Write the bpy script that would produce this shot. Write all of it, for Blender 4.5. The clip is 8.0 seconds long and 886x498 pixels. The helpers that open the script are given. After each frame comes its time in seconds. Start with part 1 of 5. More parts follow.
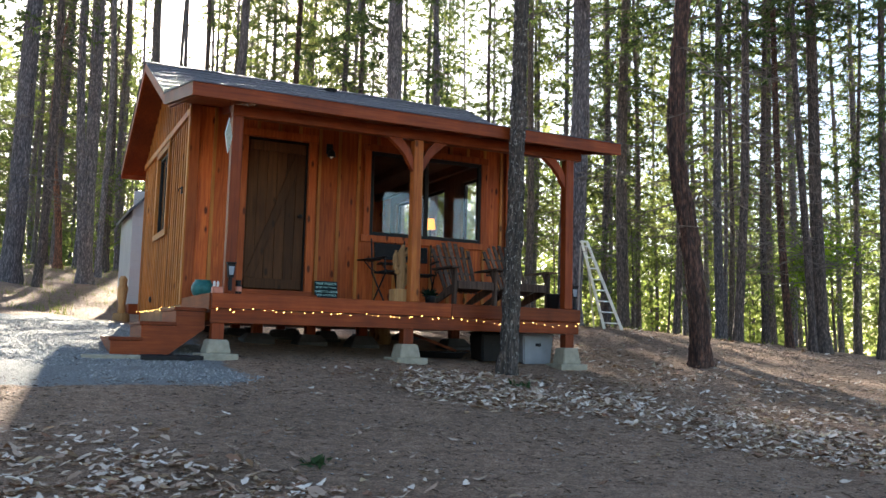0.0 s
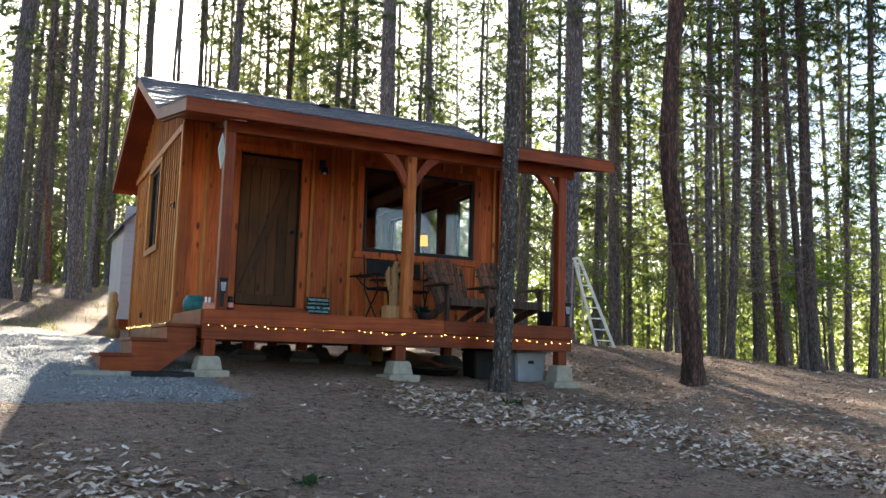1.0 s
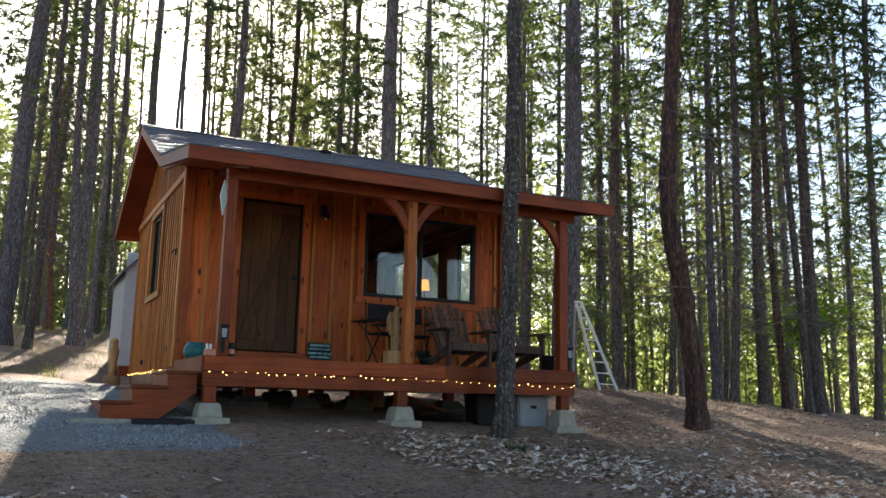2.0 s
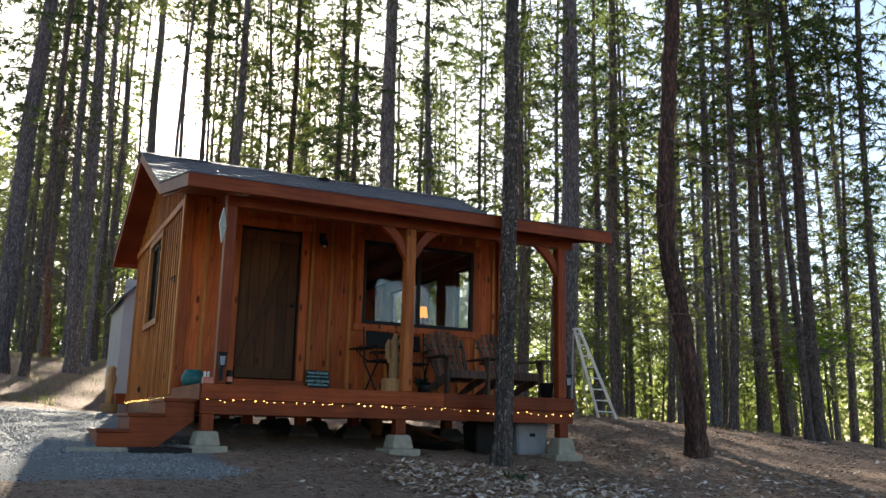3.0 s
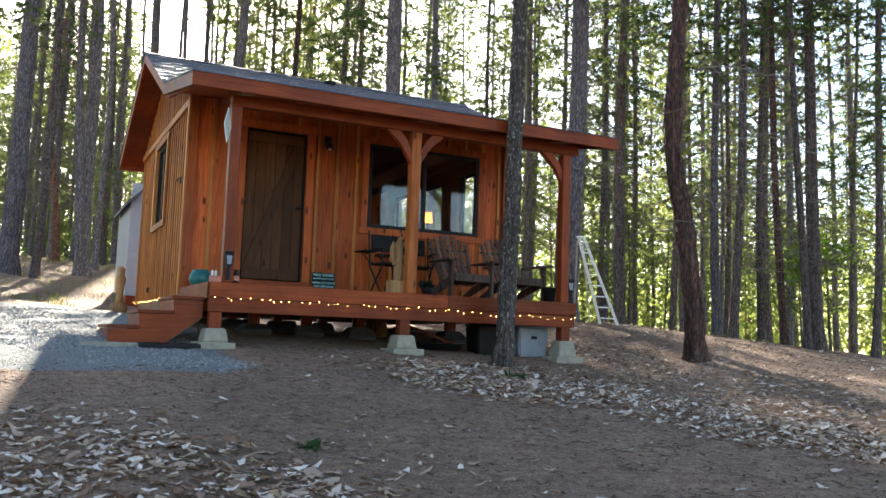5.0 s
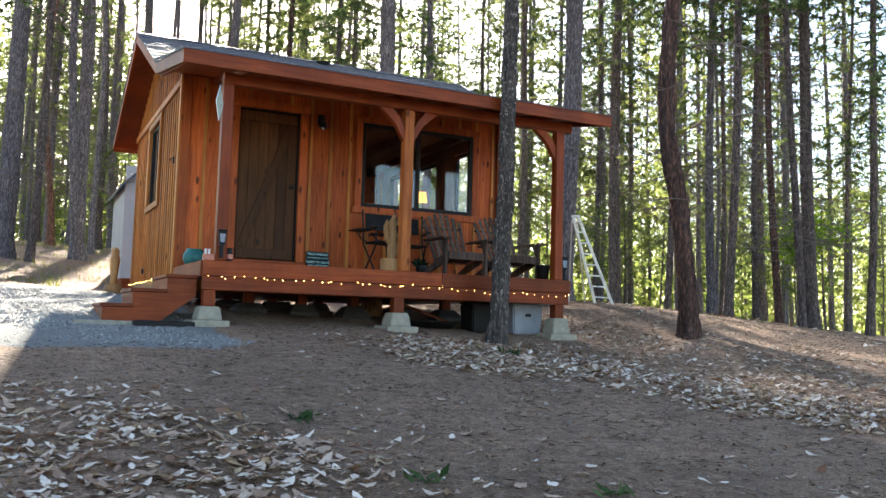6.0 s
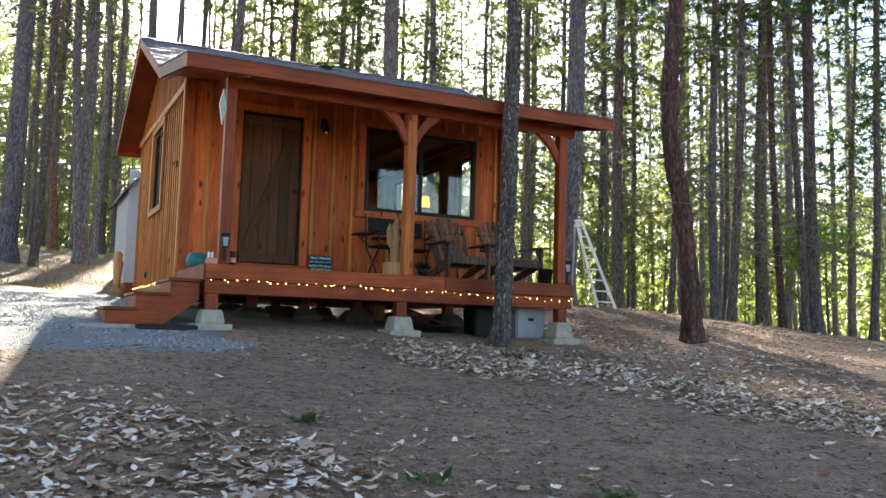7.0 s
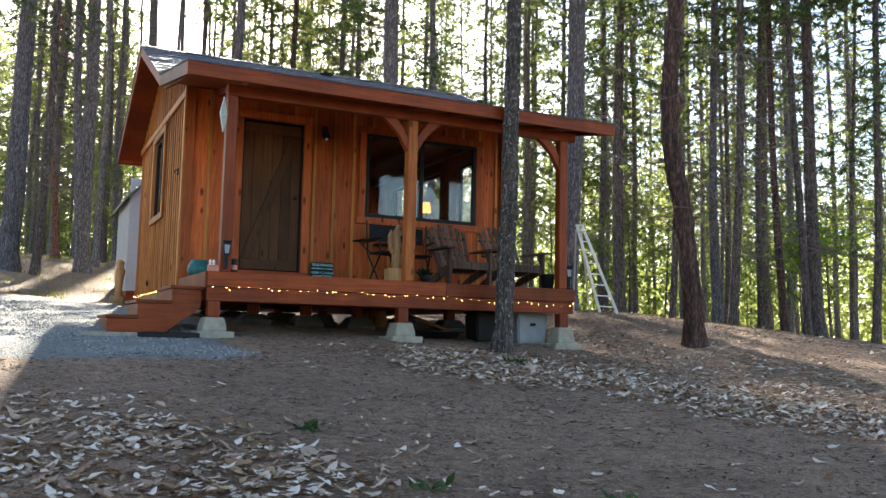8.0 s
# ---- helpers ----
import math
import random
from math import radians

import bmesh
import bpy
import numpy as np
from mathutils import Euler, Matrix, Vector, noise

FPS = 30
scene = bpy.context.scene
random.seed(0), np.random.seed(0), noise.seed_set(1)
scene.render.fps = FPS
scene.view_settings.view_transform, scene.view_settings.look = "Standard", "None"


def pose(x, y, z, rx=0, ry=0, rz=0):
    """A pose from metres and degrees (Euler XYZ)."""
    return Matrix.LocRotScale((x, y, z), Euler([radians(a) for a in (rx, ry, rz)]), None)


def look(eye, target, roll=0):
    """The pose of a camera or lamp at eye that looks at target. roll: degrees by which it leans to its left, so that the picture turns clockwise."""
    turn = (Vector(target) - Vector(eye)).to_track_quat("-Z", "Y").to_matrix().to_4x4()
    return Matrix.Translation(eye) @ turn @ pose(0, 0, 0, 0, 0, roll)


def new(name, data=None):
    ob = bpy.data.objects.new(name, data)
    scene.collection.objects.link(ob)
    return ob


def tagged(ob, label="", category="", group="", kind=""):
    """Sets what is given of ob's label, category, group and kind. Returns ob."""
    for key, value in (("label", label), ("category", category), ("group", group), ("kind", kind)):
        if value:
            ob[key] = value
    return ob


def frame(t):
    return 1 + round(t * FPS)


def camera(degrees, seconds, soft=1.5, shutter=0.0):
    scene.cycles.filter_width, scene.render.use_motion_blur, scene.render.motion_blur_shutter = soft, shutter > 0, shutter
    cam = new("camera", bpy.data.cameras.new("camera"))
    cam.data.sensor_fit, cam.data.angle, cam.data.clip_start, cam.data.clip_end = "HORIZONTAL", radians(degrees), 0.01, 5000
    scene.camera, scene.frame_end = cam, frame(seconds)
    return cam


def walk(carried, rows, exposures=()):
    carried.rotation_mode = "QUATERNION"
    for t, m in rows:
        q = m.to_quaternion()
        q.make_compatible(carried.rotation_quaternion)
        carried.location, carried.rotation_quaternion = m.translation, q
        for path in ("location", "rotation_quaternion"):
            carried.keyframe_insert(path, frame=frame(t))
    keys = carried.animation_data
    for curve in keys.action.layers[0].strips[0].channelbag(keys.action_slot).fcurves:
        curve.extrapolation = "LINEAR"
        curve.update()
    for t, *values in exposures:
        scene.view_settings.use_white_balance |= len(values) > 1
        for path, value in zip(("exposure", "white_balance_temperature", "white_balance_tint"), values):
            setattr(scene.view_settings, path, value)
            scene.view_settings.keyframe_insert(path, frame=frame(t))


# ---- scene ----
cam = camera(53.7, 8.0)

PATH = [
    (0, (-2.177, -10.196, 0.29), (-1.316, -8.403, 0.5), 1.5),
    (0.5, (-2.186, -10.197, 0.296), (-1.32, -8.407, 0.513), 1.7),
    (1, (-2.187, -10.167, 0.3), (-1.311, -8.386, 0.547), 1.7),
    (1.5, (-2.181, -10.181, 0.314), (-1.31, -8.405, 0.611), 1.3),
    (1.7, (-2.181, -10.181, 0.314), (-1.313, -8.407, 0.632), 1.3),
    (2.8, (-2.2, -10.204, 0.322), (-1.34, -8.443, 0.718), 1.3),
    (3, (-2.2, -10.204, 0.322), (-1.339, -8.445, 0.726), 1.3),
    (3.5, (-2.194, -10.205, 0.317), (-1.333, -8.445, 0.721), 1.3),
    (4, (-2.188, -10.199, 0.303), (-1.329, -8.438, 0.708), 1.3),
    (4.5, (-2.171, -10.197, 0.261), (-1.309, -8.437, 0.657), 1.6),
    (4.8, (-2.184, -10.226, 0.225), (-1.313, -8.455, 0.55), 1.5),
    (5, (-2.193, -10.241, 0.205), (-1.326, -8.45, 0.411), 2.0),
    (5.2, (-2.193, -10.241, 0.2), (-1.321, -8.449, 0.37), 2.2),
    (6.3, (-2.14, -10.269, 0.096), (-1.267, -8.478, 0.27), 1.5),
    (6.5, (-2.14, -10.269, 0.096), (-1.269, -8.477, 0.272), 1.5),
    (7, (-2.146, -10.26, 0.093), (-1.278, -8.468, 0.277), 1.7),
    (7.5, (-2.144, -10.262, 0.092), (-1.279, -8.469, 0.282), 1.5),
    (8, (-2.149, -10.265, 0.094), (-1.284, -8.472, 0.291), 1.3),
]
walk(cam, [(t, look(eye, target, roll)) for t, eye, target, roll in PATH],
     [(t, e, 6400, 9) for t, e in ((0, 2.65), (1.0, 2.6), (1.5, 2.4), (3.0, 2.0), (4.0, 2.0), (4.5, 2.0), (5.0, 2.8), (6.5, 3.0), (8, 2.75))])

# ---- light ----
world = bpy.data.worlds.new("sky")
scene.world = world
world.use_nodes = True
sky = world.node_tree.nodes.new("ShaderNodeTexSky")
sky.sky_type, sky.sun_disc = "NISHITA", False
SUN_ELEV, SUN_AZ = radians(24.6), radians(9.8)
sky.sun_elevation, sky.sun_rotation = SUN_ELEV, SUN_AZ
sky.air_density, sky.dust_density = 1.0, 1.0
back = world.node_tree.nodes["Background"]
back.inputs["Strength"].default_value = 0.068
world.node_tree.links.new(sky.outputs["Color"], back.inputs["Color"])
sun = new("sun", bpy.data.lights.new("sun", "SUN"))
sun.data.energy, sun.data.angle, sun.data.color = 5.0, radians(0.6), (1.0, 0.9, 0.74)
sun_dir = Vector((math.sin(SUN_AZ) * math.cos(SUN_ELEV), math.cos(SUN_AZ) * math.cos(SUN_ELEV), math.sin(SUN_ELEV)))
sun.matrix_world = look(sun_dir * 60, (0, 0, 0))


# ---- materials ----
def nodes_of(name):
    m = bpy.data.materials.new(name)
    m.use_nodes = True
    t = m.node_tree
    return m, t, t.nodes["Principled BSDF"]


def link(t, a, b):
    t.links.new(a, b)


def coords(t, scale=(1, 1, 1), kind="Object"):
    c = t.nodes.new("ShaderNodeTexCoord")
    mp = t.nodes.new("ShaderNodeMapping")
    mp.inputs["Scale"].default_value = scale
    link(t, c.outputs[kind], mp.inputs["Vector"])
    return mp.outputs["Vector"]


def noise_tex(t, vec, scale, detail=5, rough=0.6):
    n = t.nodes.new("ShaderNodeTexNoise")
    n.inputs["Scale"].default_value, n.inputs["Detail"].default_value, n.inputs["Roughness"].default_value = scale, detail, rough
    link(t, vec, n.inputs["Vector"])
    return n.outputs["Fac"]


def ramp(t, fac, stops):
    r = t.nodes.new("ShaderNodeValToRGB")
    e = r.color_ramp.elements
    while len(e) < len(stops):
        e.new(0.5)
    for el, (p, c) in zip(e, stops):
        el.position, el.color = p, (*c, 1)
    link(t, fac, r.inputs["Fac"])
    return r.outputs["Color"]


def mix(t, a, b, fac, mode="MIX"):
    m = t.nodes.new("ShaderNodeMix")
    m.data_type, m.blend_type = "RGBA", mode
    for v, s in ((fac, m.inputs[0]), (a, m.inputs[6]), (b, m.inputs[7])):
        if isinstance(v, (int, float)):
            s.default_value = v
        elif isinstance(v, tuple):
            s.default_value = (*v, 1)
        else:
            link(t, v, s)
    return m.outputs[2]


def bump(t, bsdf, height, strength=0.4, dist=0.01):
    b = t.nodes.new("ShaderNodeBump")
    b.inputs["Strength"].default_value, b.inputs["Distance"].default_value = strength, dist
    link(t, height, b.inputs["Height"])
    link(t, b.outputs["Normal"], bsdf.inputs["Normal"])


def wood(name, dark, mid, light, grain=(14, 14, 0.7), rough=0.5, knots=True, vary=0.35):
    """Stained timber with grain along one axis, knots and a shade of its own for each piece."""
    m, t, b = nodes_of(name)
    info = t.nodes.new("ShaderNodeObjectInfo")
    add = t.nodes.new("ShaderNodeVectorMath")
    add.operation = "ADD"
    sc = t.nodes.new("ShaderNodeVectorMath")
    sc.operation = "SCALE"
    sc.inputs[0].default_value = (31.0, 17.0, 23.0)
    link(t, info.outputs["Random"], sc.inputs["Scale"])
    g = coords(t, grain)
    link(t, g, add.inputs[0])
    link(t, sc.outputs["Vector"], add.inputs[1])
    fine = noise_tex(t, add.outputs["Vector"], 3.0, 6, 0.65)
    col = ramp(t, fine, [(0.25, dark), (0.5, mid), (0.75, light)])
    blot = noise_tex(t, coords(t, (1, 1, 0.5)), 2.2, 3)
    col = mix(t, col, ramp(t, blot, [(0.3, (0.55, 0.5, 0.5)), (0.7, (1.1, 1.1, 1.1))]), 0.8, "MULTIPLY")
    tone = ramp(t, info.outputs["Random"], [(0, (1 - vary,) * 3), (1, (1 + vary * 0.6,) * 3)])
    col = mix(t, col, tone, 1.0, "MULTIPLY")
    if knots:
        v = t.nodes.new("ShaderNodeTexVoronoi")
        v.inputs["Scale"].default_value = 3.0
        link(t, coords(t, (2.2, 2.2, 0.9)), v.inputs["Vector"])
        k = ramp(t, v.outputs["Distance"], [(0.1, (1, 1, 1)), (0.19, (0, 0, 0))])
        col = mix(t, col, (dark[0] * 0.4, dark[1] * 0.4, dark[2] * 0.4), k)
    link(t, col, b.inputs["Base Color"])
    b.inputs["Roughness"].default_value = rough
    b.inputs["Specular IOR Level"].default_value = 0.2
    bump(t, b, fine, 0.25, 0.004)
    return m


def plain(name, colour, rough=0.6, metal=0.0, vary=0.25, scale=9.0, bumpy=0.15):
    m, t, b = nodes_of(name)
    n = noise_tex(t, coords(t), scale, 5)
    lo = tuple(c * (1 - vary) for c in colour)
    hi = tuple(min(1, c * (1 + vary)) for c in colour)
    link(t, ramp(t, n, [(0.3, lo), (0.7, hi)]), b.inputs["Base Color"])
    b.inputs["Roughness"].default_value, b.inputs["Metallic"].default_value = rough, metal
    b.inputs["Specular IOR Level"].default_value = 0.25
    if bumpy:
        bump(t, b, noise_tex(t, coords(t), scale * 6, 4), bumpy, 0.004)
    return m


def bark(name, dark, light, patch=None, lich=0.0):
    m, t, b = nodes_of(name)
    info = t.nodes.new("ShaderNodeObjectInfo")
    furrow = noise_tex(t, coords(t, (9, 9, 1.3)), 2.2, 6, 0.7)
    scales = t.nodes.new("ShaderNodeTexVoronoi")
    scales.inputs["Scale"].default_value = 4.0
    link(t, coords(t, (9, 9, 2.4)), scales.inputs["Vector"])
    col = ramp(t, furrow, [(0.34, dark), (0.66, light)])
    col = mix(t, col, ramp(t, scales.outputs["Distance"], [(0.1, (1.4, 1.35, 1.35)), (0.62, (0.35, 0.35, 0.35))]), 0.85, "MULTIPLY")
    if patch:
        p = ramp(t, noise_tex(t, coords(t, (5, 5, 3)), 7.0, 5, 0.7), [(0.6 - lich, (0, 0, 0)), (0.66 - lich, (1, 1, 1))])
        col = mix(t, col, patch, p)
    tone = ramp(t, info.outputs["Random"], [(0, (0.7, 0.7, 0.75)), (1, (1.15, 1.1, 1.05))])
    link(t, mix(t, col, tone, 1.0, "MULTIPLY"), b.inputs["Base Color"])
    b.inputs["Roughness"].default_value = 0.9
    bump(t, b, furrow, 1.0, 0.06)
    return m


def leafy(name, a, b_, c, through_light=0.5, obj=0.25):
    """Thin foliage: light passes through, each leaf has a shade of its own."""
    m, t, b = nodes_of(name)
    t.nodes.remove(b)
    geo = t.nodes.new("ShaderNodeNewGeometry")
    col = ramp(t, geo.outputs["Random Per Island"], [(0.0, a), (0.5, b_), (1.0, c)])
    info = t.nodes.new("ShaderNodeObjectInfo")
    col = mix(t, col, ramp(t, info.outputs["Random"], [(0, (1 - obj, 1 - obj * 0.7, 1 - obj)), (1, (1 + obj, 1 + obj, 1))]), 1.0, "MULTIPLY")
    d = t.nodes.new("ShaderNodeBsdfDiffuse")
    tr = t.nodes.new("ShaderNodeBsdfTranslucent")
    mx = t.nodes.new("ShaderNodeMixShader")
    mx.inputs["Fac"].default_value = through_light
    link(t, col, d.inputs["Color"])
    link(t, mix(t, col, (1.24, 1.28, 0.86), 1.0, "MULTIPLY"), tr.inputs["Color"])
    link(t, d.outputs["BSDF"], mx.inputs[1])
    link(t, tr.outputs["BSDF"], mx.inputs[2])
    link(t, mx.outputs["Shader"], t.nodes["Material Output"].inputs["Surface"])
    return m


def glow(name, colour, strength):
    m, t, b = nodes_of(name)
    b.inputs["Base Color"].default_value = (*colour, 1)
    b.inputs["Emission Color"].default_value = (*colour, 1)
    b.inputs["Emission Strength"].default_value = strength
    return m


def pane_material():
    m, t, b = nodes_of("pane_glass")
    b.inputs["Base Color"].default_value = (0.95, 0.97, 0.97, 1)
    b.inputs["Roughness"].default_value = 0.01
    b.inputs["Transmission Weight"].default_value = 1.0
    b.inputs["IOR"].default_value = 1.45
    return m


SIDING = wood("cedar_siding", (0.21, 0.042, 0.009), (0.44, 0.093, 0.017), (0.6, 0.17, 0.032), vary=0.45)
BATTEN = wood("cedar_batten", (0.288, 0.096, 0.016), (0.448, 0.168, 0.032), (0.544, 0.232, 0.056))
TRIM = wood("cedar_trim", (0.23, 0.048, 0.01), (0.41, 0.09, 0.018), (0.52, 0.145, 0.032))
REDWOOD_X = wood("redwood_stain_lengthwise", (0.135, 0.0235, 0.0048), (0.225, 0.0425, 0.0078), (0.3, 0.069, 0.0135), (0.7, 14, 14), 0.45, False)
REDWOOD_Y = wood("redwood_stain_crosswise", (0.11, 0.0195, 0.0045), (0.19, 0.0365, 0.0075), (0.26, 0.061, 0.013), (14, 0.7, 14), 0.5, False)
REDWOOD_Z = wood("redwood_stain_upright", (0.125, 0.021, 0.0048), (0.21, 0.0385, 0.0078), (0.28, 0.063, 0.0135), (14, 14, 0.7), 0.45, False)
POSTWOOD = wood("post_wood", (0.24, 0.06, 0.012), (0.42, 0.12, 0.024), (0.54, 0.19, 0.04))
DOORWOOD = wood("dark_door_wood", (0.045, 0.018, 0.006), (0.085, 0.035, 0.011), (0.125, 0.054, 0.018), rough=0.6)
DARKROOM = wood("interior_wood", (0.12, 0.06, 0.03), (0.2, 0.1, 0.05), (0.28, 0.15, 0.08))
GREYWOOD = wood("weathered_wood", (0.045, 0.029, 0.022), (0.1, 0.066, 0.05), (0.2, 0.14, 0.108), rough=0.8)
PALEWOOD = wood("pale_carved_wood", (0.26, 0.13, 0.05), (0.44, 0.25, 0.105), (0.56, 0.35, 0.16), rough=0.7)
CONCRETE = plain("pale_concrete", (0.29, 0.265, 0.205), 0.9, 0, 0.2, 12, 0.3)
# Rear pier concrete, painted near black for the shade under the deck.
SHADED_CONCRETE = plain("shaded_concrete", (0.07, 0.07, 0.072), 0.9, 0, 0.2, 12, 0.3)
BLACK = plain("black_metal", (0.008, 0.008, 0.009), 0.55, 0.0)
BLACKPLASTIC = plain("black_plastic", (0.009, 0.009, 0.01), 0.6)
GREYPLASTIC = plain("grey_plastic", (0.24, 0.26, 0.29), 0.45, 0, 0.1)
TEAL = plain("teal_glaze", (0.02, 0.11, 0.105), 0.4, 0, 0.3, 14)
PINK = plain("pink_card", (0.55, 0.22, 0.15), 0.6)
PALE = plain("pale_paint", (0.7, 0.7, 0.66), 0.6, 0, 0.1)
ORNAMENT = plain("verdigris_tin", (0.36, 0.38, 0.31), 0.6, 0, 0.25, 40)
SHEDPAINT = plain("shed_paint", (0.4, 0.39, 0.38), 0.6, 0, 0.08, 3)
ALU = plain("aluminium", (0.6, 0.61, 0.61), 0.35, 0.7, 0.08)
SIGNBOARD = plain("sign_board", (0.008, 0.02, 0.024), 0.7)
LETTER = plain("sign_letters", (0.4, 0.66, 0.62), 0.6, 0, 0.1)
LEATHER = plain("dark_cloth", (0.012, 0.012, 0.013), 0.85)
DARKLEAF = leafy("dark_succulent", (0.01, 0.02, 0.015), (0.02, 0.035, 0.025), (0.03, 0.05, 0.035), 0.2)
SHINGLE = plain("grey_shingle", (0.085, 0.085, 0.1), 0.6, 0, 0.5, 30, 0.6)
GLASS = pane_material()
BULB = glow("warm_bulb", (1.0, 0.55, 0.13), 4.0)
LAMPSHADE = glow("lit_lampshade", (1.0, 0.36, 0.05), 0.35)
BARK = bark("fir_bark", (0.06, 0.045, 0.038), (0.26, 0.2, 0.165))
# Fir bark paled to stand in for the haze over distant trunks.
BARK_HAZED = bark("hazed_bark", (0.11, 0.095, 0.085), (0.36, 0.32, 0.29))
BARK_RED = bark("pine_bark", (0.03, 0.018, 0.014), (0.2, 0.105, 0.075))
BARK_GREY = bark("grey_fir_bark", (0.08, 0.072, 0.076), (0.32, 0.285, 0.285))
BARK_LICHEN = bark("lichen_bark", (0.035, 0.03, 0.027), (0.15, 0.125, 0.108), (0.36, 0.36, 0.33), 0.02)
MADRONE = bark("madrone_bark", (0.12, 0.05, 0.03), (0.36, 0.17, 0.1))
TWIG = plain("dead_twig", (0.15, 0.12, 0.1), 0.9)
NEEDLE = leafy("fir_needles", (0.05, 0.07, 0.042), (0.09, 0.115, 0.065), (0.14, 0.165, 0.09), 0.58)
NEEDLE_OLIVE = leafy("sunlit_needles", (0.085, 0.1, 0.052), (0.14, 0.155, 0.075), (0.22, 0.225, 0.11), 0.6)
LEAF_GREEN = leafy("broad_leaves", (0.075, 0.095, 0.042), (0.125, 0.15, 0.062), (0.2, 0.225, 0.09), 0.6)
# Maple green brightened so the leaves look sunlit where no sun reaches.
MAPLE_LEAF_SUNLIT = leafy("sunlit_maple_leaves", (0.12, 0.2, 0.02), (0.2, 0.3, 0.03), (0.3, 0.38, 0.05), 0.65)
WEED = leafy("weed_leaves", (0.035, 0.06, 0.03), (0.055, 0.085, 0.045), (0.08, 0.11, 0.06), 0.3)
# Lighter than near leaves: aerial haze is put into the far colour.
FARLEAF_HAZED = leafy("hazed_far_foliage", (0.16, 0.18, 0.11), (0.23, 0.25, 0.15), (0.31, 0.32, 0.2), 0.65)
# Brush is lightened likewise, its backlit brightness mixed into the leaf colour.
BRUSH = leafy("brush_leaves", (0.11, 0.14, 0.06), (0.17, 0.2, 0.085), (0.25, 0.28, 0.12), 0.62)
FALLEN = leafy("fallen_leaves", (0.2, 0.1, 0.062), (0.48, 0.355, 0.27), (0.78, 0.67, 0.57), 0.12, 0.0)
GRIT = leafy("soil_grit", (0.05, 0.04, 0.034), (0.15, 0.125, 0.11), (0.36, 0.33, 0.3), 0.0, 0.0)
DEBRIS = leafy("dry_debris", (0.05, 0.03, 0.02), (0.14, 0.09, 0.06), (0.34, 0.26, 0.2), 0.0, 0.0)
STONE = leafy("gravel_stones", (0.17, 0.17, 0.17), (0.29, 0.285, 0.28), (0.46, 0.455, 0.44), 0.0, 0.0)
GRASS = leafy("dry_grass", (0.1, 0.12, 0.03), (0.2, 0.2, 0.07), (0.34, 0.3, 0.14), 0.4)


def ground_material():
    m, t, b = nodes_of("forest_soil")
    v = coords(t)
    big = noise_tex(t, v, 0.5, 6, 0.6)
    fine = noise_tex(t, v, 11.0, 8, 0.75)
    grit = noise_tex(t, v, 55.0, 6, 0.8)
    col = ramp(t, fine, [(0.28, (0.15, 0.09, 0.057)), (0.52, (0.39, 0.255, 0.168)), (0.78, (0.63, 0.46, 0.33))])
    col = mix(t, col, ramp(t, big, [(0.3, (0.65, 0.6, 0.55)), (0.7, (1.15, 1.05, 1.0))]), 0.9, "MULTIPLY")
    col = mix(t, col, ramp(t, grit, [(0.36, (0.25, 0.25, 0.25)), (0.52, (0.95, 0.95, 0.95)), (0.7, (2.3, 2.2, 2.1))]), 0.75, "MULTIPLY")
    xyz = t.nodes.new("ShaderNodeSeparateXYZ")
    link(t, v, xyz.inputs[0])
    mask = None
    for axis, start, end in ((1, -1.85, -1.35), (0, 0.15, -0.4), (1, 4.6, 3.2)):
        r = t.nodes.new("ShaderNodeMapRange")
        r.inputs["From Min"].default_value, r.inputs["From Max"].default_value = start, end
        link(t, xyz.outputs[axis], r.inputs["Value"])
        if mask is None:
            mask = r.outputs["Result"]
        else:
            m2 = t.nodes.new("ShaderNodeMath")
            m2.operation = "MULTIPLY"
            link(t, mask, m2.inputs[0])
            link(t, r.outputs["Result"], m2.inputs[1])
            mask = m2.outputs[0]
    ragged = t.nodes.new("ShaderNodeMath")
    ragged.operation = "ADD"
    link(t, mask, ragged.inputs[0])
    link(t, noise_tex(t, v, 5.0, 5, 0.7), ragged.inputs[1])
    gravel = ramp(t, grit, [(0.3, (0.1, 0.1, 0.1)), (0.5, (0.24, 0.237, 0.232)), (0.72, (0.42, 0.415, 0.4))])
    col = mix(t, col, gravel, ramp(t, ragged.outputs[0], [(0.8, (0, 0, 0)), (1.0, (1, 1, 1))]))
    link(t, col, b.inputs["Base Color"])
    b.inputs["Roughness"].default_value = 0.95
    h = t.nodes.new("ShaderNodeMath")
    h.operation = "ADD"
    link(t, fine, h.inputs[0])
    link(t, grit, h.inputs[1])
    bump(t, b, h.outputs[0], 1.0, 0.05)
    return m


SOIL = ground_material()


# ---- building helpers ----
def mesh_of(name, bm, material, smooth=False):
    me = bpy.data.meshes.new(name)
    bm.to_mesh(me)
    bm.free()
    me.materials.append(material)
    if smooth:
        for p in me.polygons:
            p.use_smooth = True
    return me


def raw_mesh(name, verts, faces, material, smooth=False):
    me = bpy.data.meshes.new(name)
    me.from_pydata([tuple(map(float, v)) for v in verts], [], faces)
    me.materials.append(material)
    if smooth:
        for p in me.polygons:
            p.use_smooth = True
    return me


def piece(name, me, parent, at=(0, 0, 0), rot=None, label=""):
    ob = new(name, me)
    ob.parent = parent
    ob.location = at
    if rot:
        ob.rotation_euler = rot
    return tagged(ob, label)


def part(name, bm, material, parent, label="", smooth=False):
    return piece(name, mesh_of(name, bm, material, smooth), parent, label=label)


